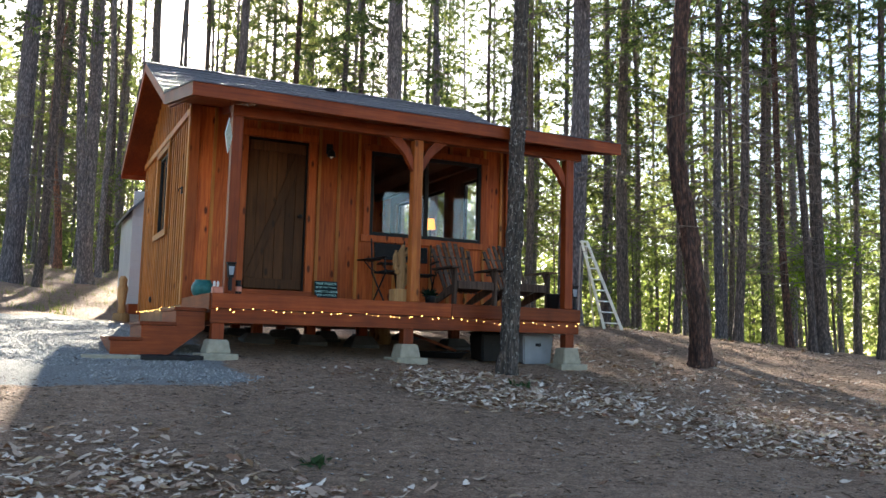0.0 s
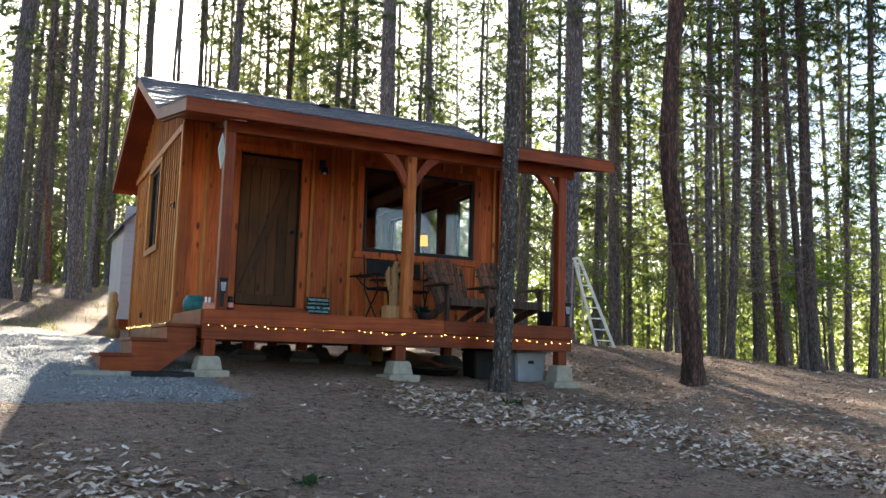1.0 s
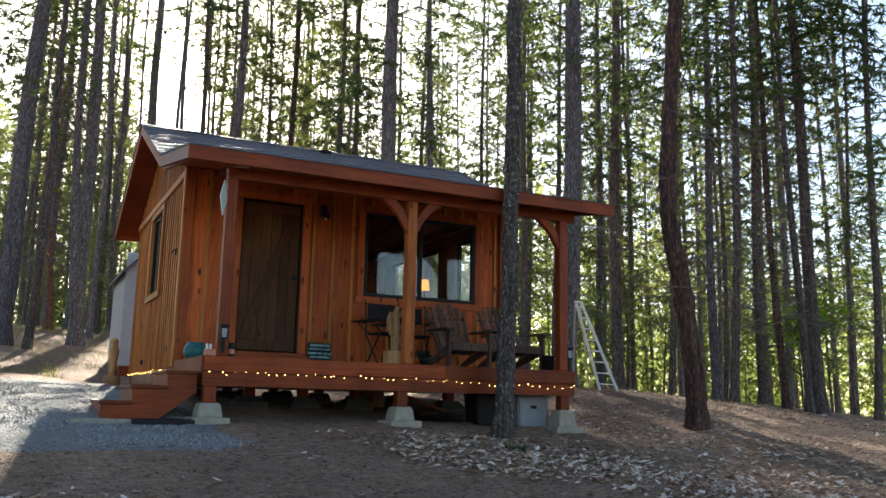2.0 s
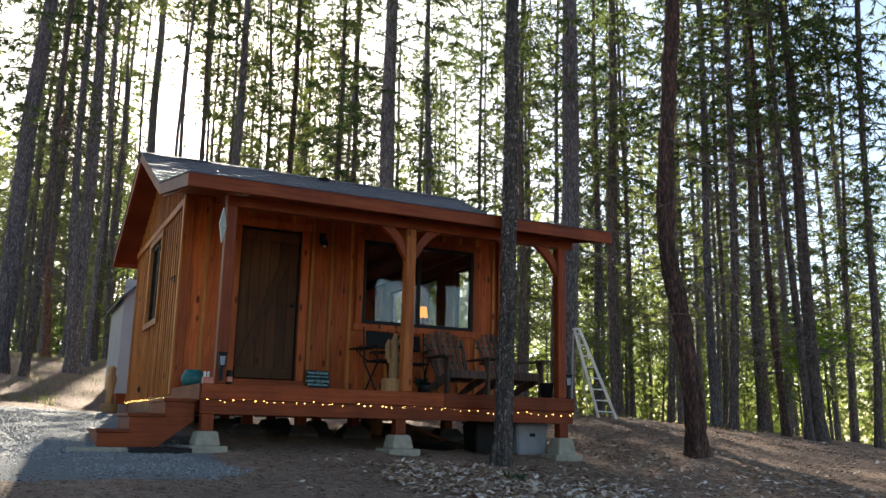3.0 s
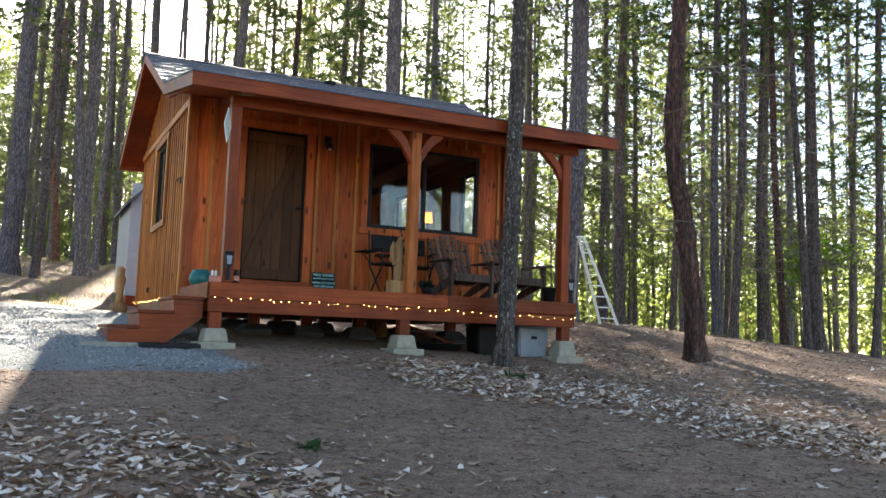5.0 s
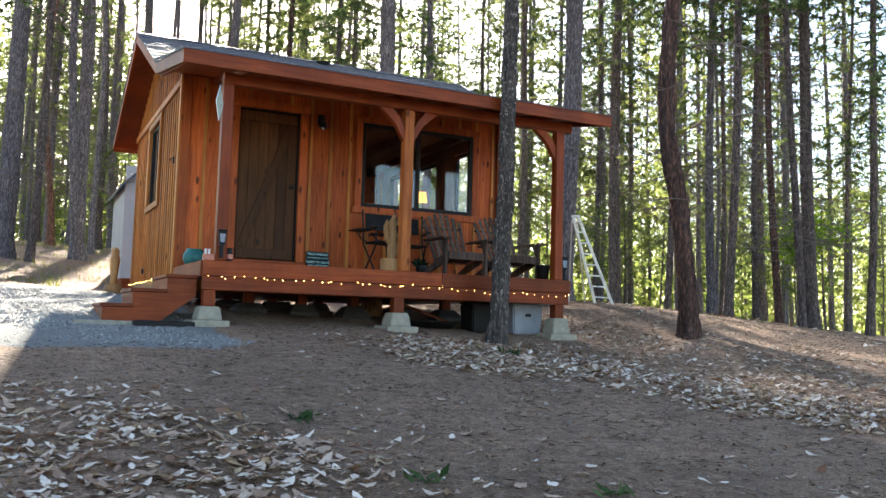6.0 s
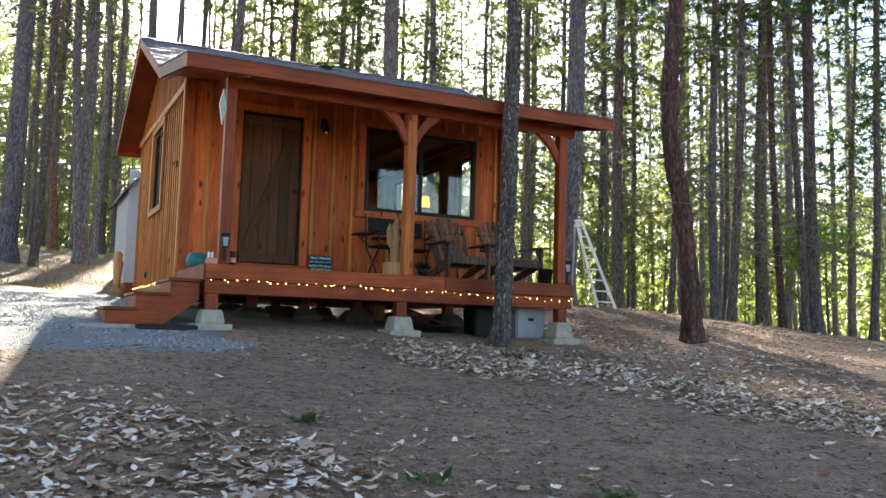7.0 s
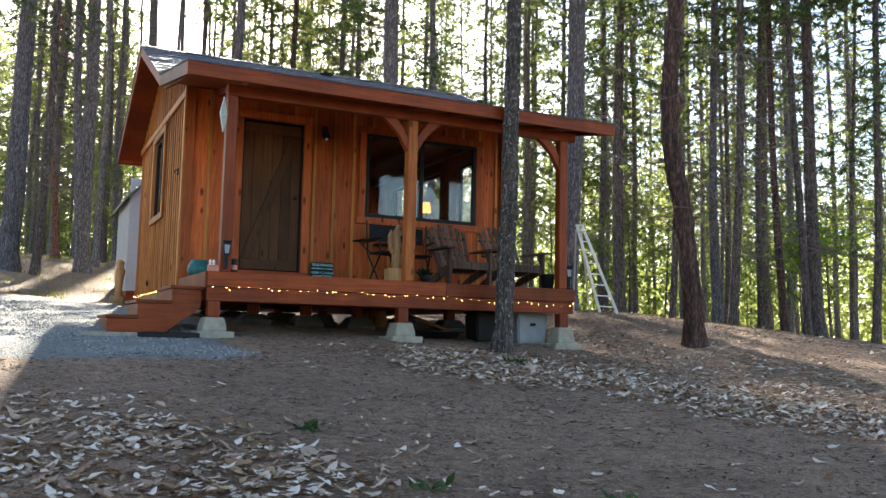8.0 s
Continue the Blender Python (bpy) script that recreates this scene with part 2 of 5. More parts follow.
def thing(name, at, label, category, group="", rz=0.0, kind=""):
    ob = new(name)
    ob.empty_display_size = 0.1
    ob.matrix_basis = pose(*at, 0, 0, rz)
    return tagged(ob, label, category, group, kind)


def add_box(bm, x0, x1, y0, y1, z0, z1, bev=0.0):
    made = bmesh.ops.create_cube(bm, size=1.0)["verts"]
    for v in made:
        v.co = Vector(((x0 + x1) / 2 + v.co.x * (x1 - x0), (y0 + y1) / 2 + v.co.y * (y1 - y0), (z0 + z1) / 2 + v.co.z * (z1 - z0)))
    if bev:
        edges = list({e for v in made for e in v.link_edges})
        bmesh.ops.bevel(bm, geom=edges, offset=bev, segments=1, affect="EDGES")
    return bm


def box(x0, x1, y0, y1, z0, z1, bev=0.004):
    return add_box(bmesh.new(), x0, x1, y0, y1, z0, z1, bev)


def beam(p, q, w, h, up=(0, 0, 1), bev=0.004):
    """A timber from p to q, w wide and h deep."""
    p, q = Vector(p), Vector(q)
    d = q - p
    bm = box(-w / 2, w / 2, 0, d.length, -h / 2, h / 2, bev)
    ey = d.normalized()
    ex = ey.cross(Vector(up)).normalized()
    ez = ex.cross(ey)
    m = Matrix((ex, ey, ez)).transposed().to_4x4()
    m.translation = p
    bmesh.ops.transform(bm, matrix=m, verts=bm.verts)
    return bm


def turned(profile, sides=20, at=(0, 0, 0)):
    """A turned body from (radius, height) pairs, closed at both ends."""
    bm = bmesh.new()
    rings = []
    for r, z in profile:
        rings.append([bm.verts.new((at[0] + r * math.cos(2 * math.pi * i / sides), at[1] + r * math.sin(2 * math.pi * i / sides), at[2] + z)) for i in range(sides)])
    for a, b in zip(rings, rings[1:]):
        for i in range(sides):
            bm.faces.new((a[i], a[(i + 1) % sides], b[(i + 1) % sides], b[i]))
    bm.faces.new(rings[0][::-1])
    bm.faces.new(rings[-1])
    return bm


def prism(points, y0, y1, axis="y"):
    """An outline of (a, z) pairs pushed through from y0 to y1; axis x: outline lies in y and z."""
    bm = bmesh.new()
    put_at = (lambda a, z, d: (a, d, z)) if axis == "y" else (lambda a, z, d: (d, a, z))
    lo = [bm.verts.new(put_at(a, z, y0)) for a, z in points]
    hi = [bm.verts.new(put_at(a, z, y1)) for a, z in points]
    n = len(points)
    bm.faces.new(lo)
    bm.faces.new(hi[::-1])
    for i in range(n):
        bm.faces.new((lo[i], hi[i], hi[(i + 1) % n], lo[(i + 1) % n]))
    bmesh.ops.recalc_face_normals(bm, faces=bm.faces)
    return bm


def tube(points, r, sides=6):
    """A round rod along points; r is one radius or one for each point."""
    rs = r if isinstance(r, (list, tuple)) else [r] * len(points)
    bm = bmesh.new()
    rings = []
    pts = [Vector(p) for p in points]
    for i, p in enumerate(pts):
        d = (pts[min(i + 1, len(pts) - 1)] - pts[max(i - 1, 0)]).normalized()
        a = d.orthogonal().normalized()
        if rings:
            a = (last - d * last.dot(d)).normalized()
        last = a
        c = d.cross(a)
        rings.append([bm.verts.new(p + (a * math.cos(2 * math.pi * k / sides) + c * math.sin(2 * math.pi * k / sides)) * rs[i]) for k in range(sides)])
    for a, b in zip(rings, rings[1:]):
        for k in range(sides):
            bm.faces.new((a[k], a[(k + 1) % sides], b[(k + 1) % sides], b[k]))
    bm.faces.new(rings[0][::-1])
    bm.faces.new(rings[-1])
    return bm


def joined(*bms):
    out = bmesh.new()
    for b in bms:
        tmp = bpy.data.meshes.new("joint")
        b.to_mesh(tmp)
        b.free()
        out.from_mesh(tmp)
        bpy.data.meshes.remove(tmp)
    return out


# ---- ground ----
LEVELS = np.array([
    (-2.2, -10.3, -1.32), (-1.76, -5.15, -0.66), (0.4, -5.0, -0.67), (2.75, -5.55, -0.7), (7, -8, -0.95), (-7, -8, -0.95), (-0.2, -0.15, 0.0),
    (2.3, -0.15, -0.005), (4.8, -0.15, -0.06), (3.45, -0.5, -0.115), (6.9, -0.12, 0.04), (-1.27, 0.2, 0.05), (-0.75, 4.6, 0.48), (8.1, 3.8, 0.6),
    (14.5, 4.4, 0.26), (12.6, 4.9, 0.43), (15, 8.2, 0.53), (-0.5, 16.8, 1.64), (-2.5, 14.3, 1.5), (-1.6, 22.6, 2.45), (4.8, 6.5, 0.42), (1.2, 6.6, 0.24), (3.4, 6.6, 0.26), (2.4, 9.5, 0.42), (-6, 0, 0.1),
    (18, 6.5, 0.25), (11, 0, 0.0), (24, 19, 0.2), (10, 26, 2.3), (-14, 5, 0.9), (17, -6, -0.9), (2.5, 3, 0.2), (28, 8, -0.6)])


def thin_plate(r2):
    return r2 * np.log(r2 + 1e-9)


def plate_weights():
    p = LEVELS[:, :2] / 10
    k = thin_plate(((p[:, None] - p[None]) ** 2).sum(-1)) + np.eye(len(p)) * 0.002
    q = np.hstack([np.ones((len(p), 1)), p])
    a = np.block([[k, q], [q.T, np.zeros((3, 3))]])
    return np.linalg.solve(a, np.concatenate([LEVELS[:, 2], np.zeros(3)]))


PLATE = plate_weights()


def height(x, y):
    """The ground's height; the near rise fades into wide gentle land."""
    x, y = np.atleast_1d(np.asarray(x, float)), np.atleast_1d(np.asarray(y, float))
    p = np.stack([x, y], -1) / 10
    k = thin_plate(((p[:, None] - (LEVELS[:, :2] / 10)[None]) ** 2).sum(-1))
    z = k @ PLATE[:len(LEVELS)] + PLATE[-3] + p @ PLATE[-2:]
    w = np.exp(-(np.maximum(np.hypot(x - 5, y - 6) - 17, 0) / 14) ** 2)
    far = 0.5 + 1.2 * np.tanh((y - x * 1.3) / 22)
    rough = 0.03 * np.sin(x * 1.3 + y * 0.7) * np.sin(y * 1.1 - x * 0.4) + 0.012 * np.sin(x * 4.1) * np.sin(y * 3.7)
    near = np.clip(np.hypot(x - 2.3, y - 2.5) / 4 - 0.8, 0, 1)
    return z * w + far * (1 - w) + rough * near


def ground_at(x, y):
    return float(height(x, y)[0])


def ground_sheet():
    near = np.arange(-16, 30.01, 0.27)
    xs = np.concatenate([-np.geomspace(900, 17, 26), near, np.geomspace(31, 900, 26)])
    ys = np.concatenate([-np.geomspace(900, 15, 26), np.arange(-14, 30.01, 0.27), np.geomspace(31, 900, 26)])
    gx, gy = np.meshgrid(xs, ys)
    z = np.concatenate([height(gx[i], gy[i]) for i in range(len(ys))])
    rng = np.random.default_rng(5)
    inner = (np.abs(gx.ravel() - 6) < 20) & (np.abs(gy.ravel() - 8) < 22)
    z = z + rng.normal(0, 0.008, z.shape) * inner
    v = np.stack([gx.ravel(), gy.ravel(), z], -1)
    n = len(xs)
    i = (np.arange(len(ys) - 1)[:, None] * n + np.arange(n - 1)[None]).ravel()
    f = np.stack([i, i + 1, i + n + 1, i + n], -1)
    ob = new("ground", raw_mesh("ground", v, f.tolist(), SOIL, True))
    return tagged(ob, "bare brown forest soil with grit, rising towards the cabin", "ground", kind="structure")


ground_sheet()


# ---- cabin ----
X0, X1, YF, YB = -0.192, 4.86, 2.012, 6.82
DECK = 0.78
EAVE, KINK, RIDGE, REAR = (-0.349, 3.127), (1.92, 3.552), (4.47, 4.706), (7.44, 3.40)
RX0, RX1 = -0.605, 5.295
cabin = thing("cabin", (0, 0, 0), "small cedar board-and-batten cabin with a raised front porch on concrete piers", "cabin")


def roof_z(y):
    line = [EAVE, KINK, RIDGE, REAR]
    for (a, za), (b, zb) in zip(line, line[1:]):
        if y <= b:
            return za + (zb - za) * (y - a) / (b - a)
    return REAR[1]


def clipped(a0, a1, z0, z1a, z1b, holes):
    """The pieces of an upright board between a0 and a1 that are left beside the holes."""
    spans = [(z0, None)]
    for h0, h1, b0, b1 in holes:
        if a0 < h1 - 1e-6 and a1 > h0 + 1e-6:
            cut = []
            for lo, hi in spans:
                if lo < b0:
                    cut.append((lo, b0))
                cut.append((max(lo, b1), hi))
            spans = cut
    return [(lo, hi if hi is not None else (z1a, z1b)) for lo, hi in spans]


def siding(wall, axis, at, out, a0, a1, z0, top, holes, step, rng):
    """Upright boards with battens over their joints, each a piece of its own."""
    grid = [a0 + step * i for i in range(int((a1 - a0) / step) + 1)] + [a1]
    cuts = sorted(set(grid + [h for hole in holes for h in hole[:2] if a0 < h < a1]))
    for c0, c1 in zip(cuts, cuts[1:]):
        if c1 - c0 < 0.015:
            continue
        for lo, hi in clipped(c0, c1, z0, top(c0), top(c1), holes):
            ha, hb = hi if isinstance(hi, tuple) else (hi, hi)
            if ha - lo < 0.03:
                continue
            t = 0.02 + rng.uniform(-0.002, 0.003)
            part("board", prism([(c0 + 0.001, lo), (c1 - 0.001, lo), (c1 - 0.001, hb), (c0 + 0.001, ha)], at, at + out * t, axis), SIDING, wall)
    for g in grid[1:-1]:
        for lo, hi in clipped(g - 0.025, g + 0.025, z0, top(g - 0.025), top(g + 0.025), holes):
            ha, hb = hi if isinstance(hi, tuple) else (hi, hi)
            if ha - lo < 0.03:
                continue
            part("batten", prism([(g - 0.024, lo), (g + 0.024, lo), (g + 0.021, hb), (g - 0.021, ha)], at + out * 0.0235, at + out * 0.046, axis), BATTEN, wall)


def sheathing(axis, d0, d1, a0, a1, z0, top_points, holes):
    """A wall core with real openings, made of the slices between the openings."""
    edges = sorted({a0, a1, *[h for hole in holes for h in hole[:2]], *[a for a, _ in top_points]})
    bms = []

    def top(a):
        return float(np.interp(a, [p[0] for p in top_points], [p[1] for p in top_points]))
    for c0, c1 in zip(edges, edges[1:]):
        for lo, hi in clipped(c0, c1, z0, top(c0), top(c1), holes):
            ha, hb = hi if isinstance(hi, tuple) else (hi, hi)
            if ha > lo:
                bms.append(prism([(c0, lo), (c1, lo), (c1, hb), (c0, ha)], d0, d1, axis))
    return joined(*bms)


rng = random.Random(11)
WIN = (2.43, 4.31, 1.84, 3.115)
DOOR = (0.575, 1.467, 0.95, 3.123)
SIDEWIN = (3.86, 4.98, 1.92, 3.2)
RWIN = (4.2, 6.5, 1.95, 3.1)
RWIN2 = (2.75, 3.5, 1.95, 3.1)
top_front = roof_z(YF) - 0.13
wall_front = part("wall", sheathing("y", YF + 0.02, YF + 0.13, X0 + 0.024, X1 - 0.024, 0.5, [(X0 + 0.024, top_front), (X1 - 0.024, top_front)], [WIN, DOOR]), DARKROOM, cabin, "front wall of cedar boards")
siding(wall_front, "y", YF + 0.018, -1, X0, X1, 0.5, lambda a: top_front, [WIN, DOOR], 0.305, rng)


def gable_top(a):
    return roof_z(a) - 0.13


gable_line = [(YF + 0.022, gable_top(YF + 0.022)), (RIDGE[0], gable_top(RIDGE[0])), (YB - 0.024, gable_top(YB - 0.024))]
wall_side = part("wall", sheathing("x", X0 + 0.02, X0 + 0.13, YF + 0.132, YB - 0.024, 0.5, [(YF + 0.132, gable_top(YF + 0.132)), *gable_line[1:]], [SIDEWIN]), DARKROOM, cabin, "gable wall of cedar boards and pale battens")
siding(wall_side, "x", X0 + 0.018, -1, YF, YB, 0.70, gable_top, [SIDEWIN], 0.2, rng)
wall_far = part("wall", sheathing("x", X1 - 0.13, X1 - 0.02, YF + 0.132, YB - 0.024, 0.5, [(YF + 0.132, gable_top(YF + 0.132)), *gable_line[1:]], [RWIN, RWIN2]), DARKROOM, cabin)
siding(wall_far, "x", X1 - 0.018, 1, YF, YB, 0.70, gable_top, [RWIN, RWIN2], 0.3, rng)
wall_back = part("wall", box(X0, X1, YB - 0.022, YB, 0.5, gable_top(YB)), SIDING, cabin)
part("corner_board", box(X0 - 0.036, X0 + 0.09, YF - 0.056, YF - 0.032, 0.6, top_front, 0.003), TRIM, cabin)
part("corner_board", box(X0 - 0.06, X0 - 0.036, YF - 0.056, YF + 0.05, 0.7, top_front - 0.02, 0.003), BATTEN, cabin)
part("corner_board", box(X1 - 0.09, X1 + 0.02, YF - 0.05, YF - 0.032, 0.6, top_front, 0.003), TRIM, cabin)
part("belly_band", box(X0 - 0.062, X0 - 0.03, YF + 0.052, YB, 3.32, 3.42, 0.003), BATTEN, cabin)
part("floor", box(X0 + 0.14, X1 - 0.14, YF + 0.14, YB - 0.03, 0.85, 1.0), DARKROOM, cabin)
part("floor_rim", box(X0 + 0.03, X1 - 0.03, YF + 0.14, YB - 0.03, 0.48, 0.7), REDWOOD_X, cabin)
part("ceiling", box(X0 + 0.14, X1 - 0.14, YF + 0.14, YB - 0.03, 3.3, 3.33), DARKROOM, cabin)
for i in range(6):
    xb = 0.35 + i * 0.8
    part("ceiling_beam", box(xb, xb + 0.09, YF + 0.14, YB - 0.04, 3.16, 3.296), DARKROOM, cabin)


def casing(axis, at, out, hole, w, material, sill=True):
    """Trim boards round an opening."""
    a0, a1, z0, z1 = hole
    d0, d1 = at, at + out * 0.03
    if d0 > d1:
        d0, d1 = d1, d0

    def bx(p, q, lo, hi):
        return box(p, q, d0, d1, lo, hi, 0.003) if axis == "y" else box(d0, d1, p, q, lo, hi, 0.003)
    part("casing", bx(a0 - w, a0, z0, z1), TRIM if axis == "y" else BATTEN, cabin)
    part("casing", bx(a1, a1 + w, z0, z1), TRIM if axis == "y" else BATTEN, cabin)
    part("casing", bx(a0 - w - 0.02, a1 + w + 0.02, z1 + 0.001, z1 + w), TRIM if axis == "y" else BATTEN, cabin)
    if sill:
        part("casing", bx(a0 - w - 0.03, a1 + w + 0.03, z0 - w, z0 - 0.001), TRIM if axis == "y" else BATTEN, cabin)


def window(axis, depth, hole, bars, parent, f=0.045):
    """A black slider window: frame, mullions and panes."""
    a0, a1, z0, z1 = hole

    def bx(p, q, lo, hi, t):
        return box(p, q, depth - t, depth + t, lo, hi, 0.002) if axis == "y" else box(depth - t, depth + t, p, q, lo, hi, 0.002)
    w = part("window", joined(bx(a0, a0 + f, z0, z1, 0.03), bx(a1 - f, a1, z0, z1, 0.03), bx(a0 + f, a1 - f, z0, z0 + f, 0.03), bx(a0 + f, a1 - f, z1 - f, z1, 0.03)), BLACK, parent, "black-framed sliding window")
    for b in bars:
        part("mullion", bx(b - 0.03, b + 0.03, z0 + f, z1 - f, 0.026), BLACK, w)
    edges = [a0 + f, *[b for b in bars], a1 - f]
    for i, (p, q) in enumerate(zip(edges, edges[1:])):
        p, q = p + (0.03 if i else 0), q - (0.03 if i < len(edges) - 2 else 0)
        pane = part("pane", bx(p, q, z0 + f, z1 - f, 0.003), GLASS, w)
        pane.visible_shadow = False
    return w


casing("y", YF - 0.032, -1, WIN, 0.1, TRIM)
window("y", YF - 0.02, WIN, [3.36], cabin, 0.055)
casing("x", X0 - 0.032, -1, SIDEWIN, 0.1, BATTEN)
window("x", X0 + 0.02, SIDEWIN, [4.42], cabin)
window("x", X1 - 0.05, RWIN, [5.35], cabin)
window("x", X1 - 0.05, RWIN2, [], cabin)
casing("y", YF - 0.032, -1, DOOR, 0.11, TRIM, False)

door = part("door", box(DOOR[0] + 0.02, DOOR[1] - 0.02, YF + 0.055, YF + 0.085, DOOR[2] + 0.01, DOOR[3] - 0.02), DOORWOOD, cabin, "dark brown plank door with a diagonal brace")
dw = (DOOR[1] - DOOR[0] - 0.05) / 6
for i in range(6):
    a = DOOR[0] + 0.025 + i * dw
    part("plank", box(a + 0.002, a + dw - 0.002, YF + 0.035, YF + 0.054, DOOR[2] + 0.015, DOOR[3] - 0.03, 0.004), DOORWOOD, door)
for z in (DOOR[2] + 0.02, DOOR[3] - 0.18):
    part("rail", box(DOOR[0] + 0.03, DOOR[1] - 0.03, YF + 0.012, YF + 0.034, z, z + 0.14, 0.004), DOORWOOD, door)
part("brace", beam((DOOR[0] + 0.1, YF + 0.023, DOOR[2] + 0.17), (DOOR[1] - 0.12, YF + 0.023, DOOR[3] - 0.19), 0.12, 0.02, (0, 1, 0)), DOORWOOD, door)
part("door_handle", joined(turned([(0.028, 0), (0.028, 0.006), (0.012, 0.01), (0.012, 0.04), (0.03, 0.05), (0.03, 0.07), (0.012, 0.08)], 14)), BLACK, door, "black round door knob").matrix_basis = pose(1.37, YF + 0.012, 2.03, 90, 0, 0)
part("door_frame", joined(box(DOOR[0], DOOR[0] + 0.018, YF, YF + 0.12, DOOR[2], DOOR[3]), box(DOOR[1] - 0.018, DOOR[1], YF, YF + 0.12, DOOR[2], DOOR[3]), box(DOOR[0], DOOR[1], YF, YF + 0.12, DOOR[3] - 0.018, DOOR[3])), BLACK, cabin)
part("threshold", box(DOOR[0] - 0.12, DOOR[1] + 0.12, YF - 0.09, YF + 0.12, DOOR[2] - 0.05, DOOR[2] - 0.002, 0.006), REDWOOD_X, cabin)
part("door_step", box(DOOR[0] - 0.12, DOOR[1] + 0.12, YF - 0.3, YF - 0.034, DECK, DOOR[2] - 0.055, 0.006), REDWOOD_X, cabin)


# roof: three sloping slabs, edge boards, rafters, shingle strips
def slope_slab(a, b, drop=0.1, lift=0.0):
    (ya, za), (yb, zb) = a, b
    return prism([(ya, za - 0.02 + lift), (yb, zb - 0.02 + lift), (yb, zb - drop), (ya, za - drop)], RX0 + 0.042, RX1 - 0.042, "x")


slabs = []
for a, b in ((EAVE, KINK), (KINK, RIDGE), (RIDGE, REAR)):
    ya = a[0] + (0.042 if a is EAVE else 0)
    yb = b[0] - (0.042 if b is REAR else 0)
    slabs.append(part("roof", slope_slab((ya, roof_z(ya)), (yb, roof_z(yb))), REDWOOD_Y, cabin, "roof slope with grey asphalt shingles over red-stained boards"))
part("fascia", box(RX0, RX1, EAVE[0], EAVE[0] + 0.04, EAVE[1] - 0.165, EAVE[1] - 0.004, 0.004), REDWOOD_X, cabin)
part("fascia", box(RX0, RX1, REAR[0] - 0.04, REAR[0], REAR[1] - 0.165, REAR[1] - 0.004, 0.004), REDWOOD_X, cabin)
for xa, xb in ((RX0, RX0 + 0.04), (RX1 - 0.04, RX1)):
    for a, b in ((EAVE, KINK), (KINK, RIDGE), (RIDGE, REAR)):
        ya = a[0] + (0.041 if a is EAVE else 0)
        yb = b[0] - (0.041 if b is REAR else 0)
        part("bargeboard", prism([(ya, roof_z(ya) - 0.004), (yb, roof_z(yb) - 0.004), (yb, roof_z(yb) - 0.165), (ya, roof_z(ya) - 0.165)], xa, xb, "x"), REDWOOD_Y, cabin)
for i in range(9):
    xr = RX0 + 0.06 + i * (RX1 - RX0 - 0.19) / 8
    part("rafter", prism([(EAVE[0] + 0.045, roof_z(EAVE[0] + 0.045) - 0.102), (YF - 0.06, roof_z(YF - 0.06) - 0.11), (YF - 0.06, roof_z(YF - 0.06) - 0.2), (EAVE[0] + 0.045, roof_z(EAVE[0] + 0.045) - 0.16)], xr, xr + 0.05, "x"), REDWOOD_Y, cabin)


def shingle_mesh():
    bm = bmesh.new()
    for k in range(3):
        add_box(bm, k * 0.325 + 0.003, k * 0.325 + 0.322, 0, 0.17, 0, 0.011 if k != 1 else 0.014)
    return mesh_of("shingle", bm, SHINGLE)


shingle = shingle_mesh()
for slab, (lo, hi) in zip(slabs, ((EAVE, KINK), (KINK, RIDGE))):
    length = math.hypot(hi[0] - lo[0], hi[1] - lo[1])
    pitch = math.atan2(hi[1] - lo[1], hi[0] - lo[0])
    rows = int(length / 0.145)
    for r in range(rows + 1):
        s = r * length / (rows + 0.6) - 0.02
        y, z = lo[0] + s * math.cos(pitch), lo[1] + s * math.sin(pitch)
        x = RX0 - 0.015
        k = 0
        while x < RX1 - 0.02:
            w = 0.978 if not (k == 0 and r % 2) else 0.49
            w = min(w, RX1 + 0.015 - x)
            ob = piece("shingle", shingle, slab, (x, y, z - 0.008 + rng.uniform(0, 0.004)), (pitch + radians(-2.5), 0, 0))
            ob.scale = (w / 0.978, 1, 1)
            x += w
            k += 1
part("ridge_cap", prism([(RIDGE[0] - 0.14, RIDGE[1] - 0.045), (RIDGE[0], RIDGE[1] + 0.018), (RIDGE[0] + 0.14, RIDGE[1] - 0.045), (RIDGE[0], RIDGE[1] - 0.01)], RX0 - 0.015, RX1 + 0.015, "x"), SHINGLE, cabin)
rear_cover = part("roof_covering", prism([(RIDGE[0], RIDGE[1] - 0.018), (REAR[0] + 0.02, REAR[1] - 0.018), (REAR[0] + 0.02, REAR[1] + 0.004), (RIDGE[0], RIDGE[1] + 0.004)], RX0 - 0.015, RX1 + 0.015, "x"), SHINGLE, cabin)

# porch: deck boards, rims, posts, braces, beam, piers, steps
for i in range(14):
    y = 0.03 + i * 0.14
    part("deck_board", box(X0 + 0.0, X1, y, min(y + 0.136, YF - 0.06), DECK - 0.036, DECK, 0.004), REDWOOD_X, cabin)
for xa, xb, dz in ((X0 - 0.01, 2.86, 0.0), (2.863, X1 + 0.01, 0.004)):
    part("rim_board", box(xa, xb, -0.012, 0.026, DECK - 0.175 - dz, DECK - 0.001 - dz, 0.005), REDWOOD_X, cabin)
part("rim_board", box(X0 - 0.01, X1 + 0.01, 0.03, 0.09, DECK - 0.345, DECK - 0.18, 0.005), REDWOOD_X, cabin, "lower deck beam")
for xa in (X0 - 0.034, X1 + 0.0):
    part("rim_board", box(xa, xa + 0.03, 0.03, YF - 0.06, DECK - 0.19, DECK - 0.002, 0.005), REDWOOD_Y, cabin)
for i in range(12):
    xa = X0 + 0.15 + i * 0.42
    part("joist", box(xa, xa + 0.04, 0.1, YF + 0.1, DECK - 0.2, DECK - 0.04), REDWOOD_Y, cabin)
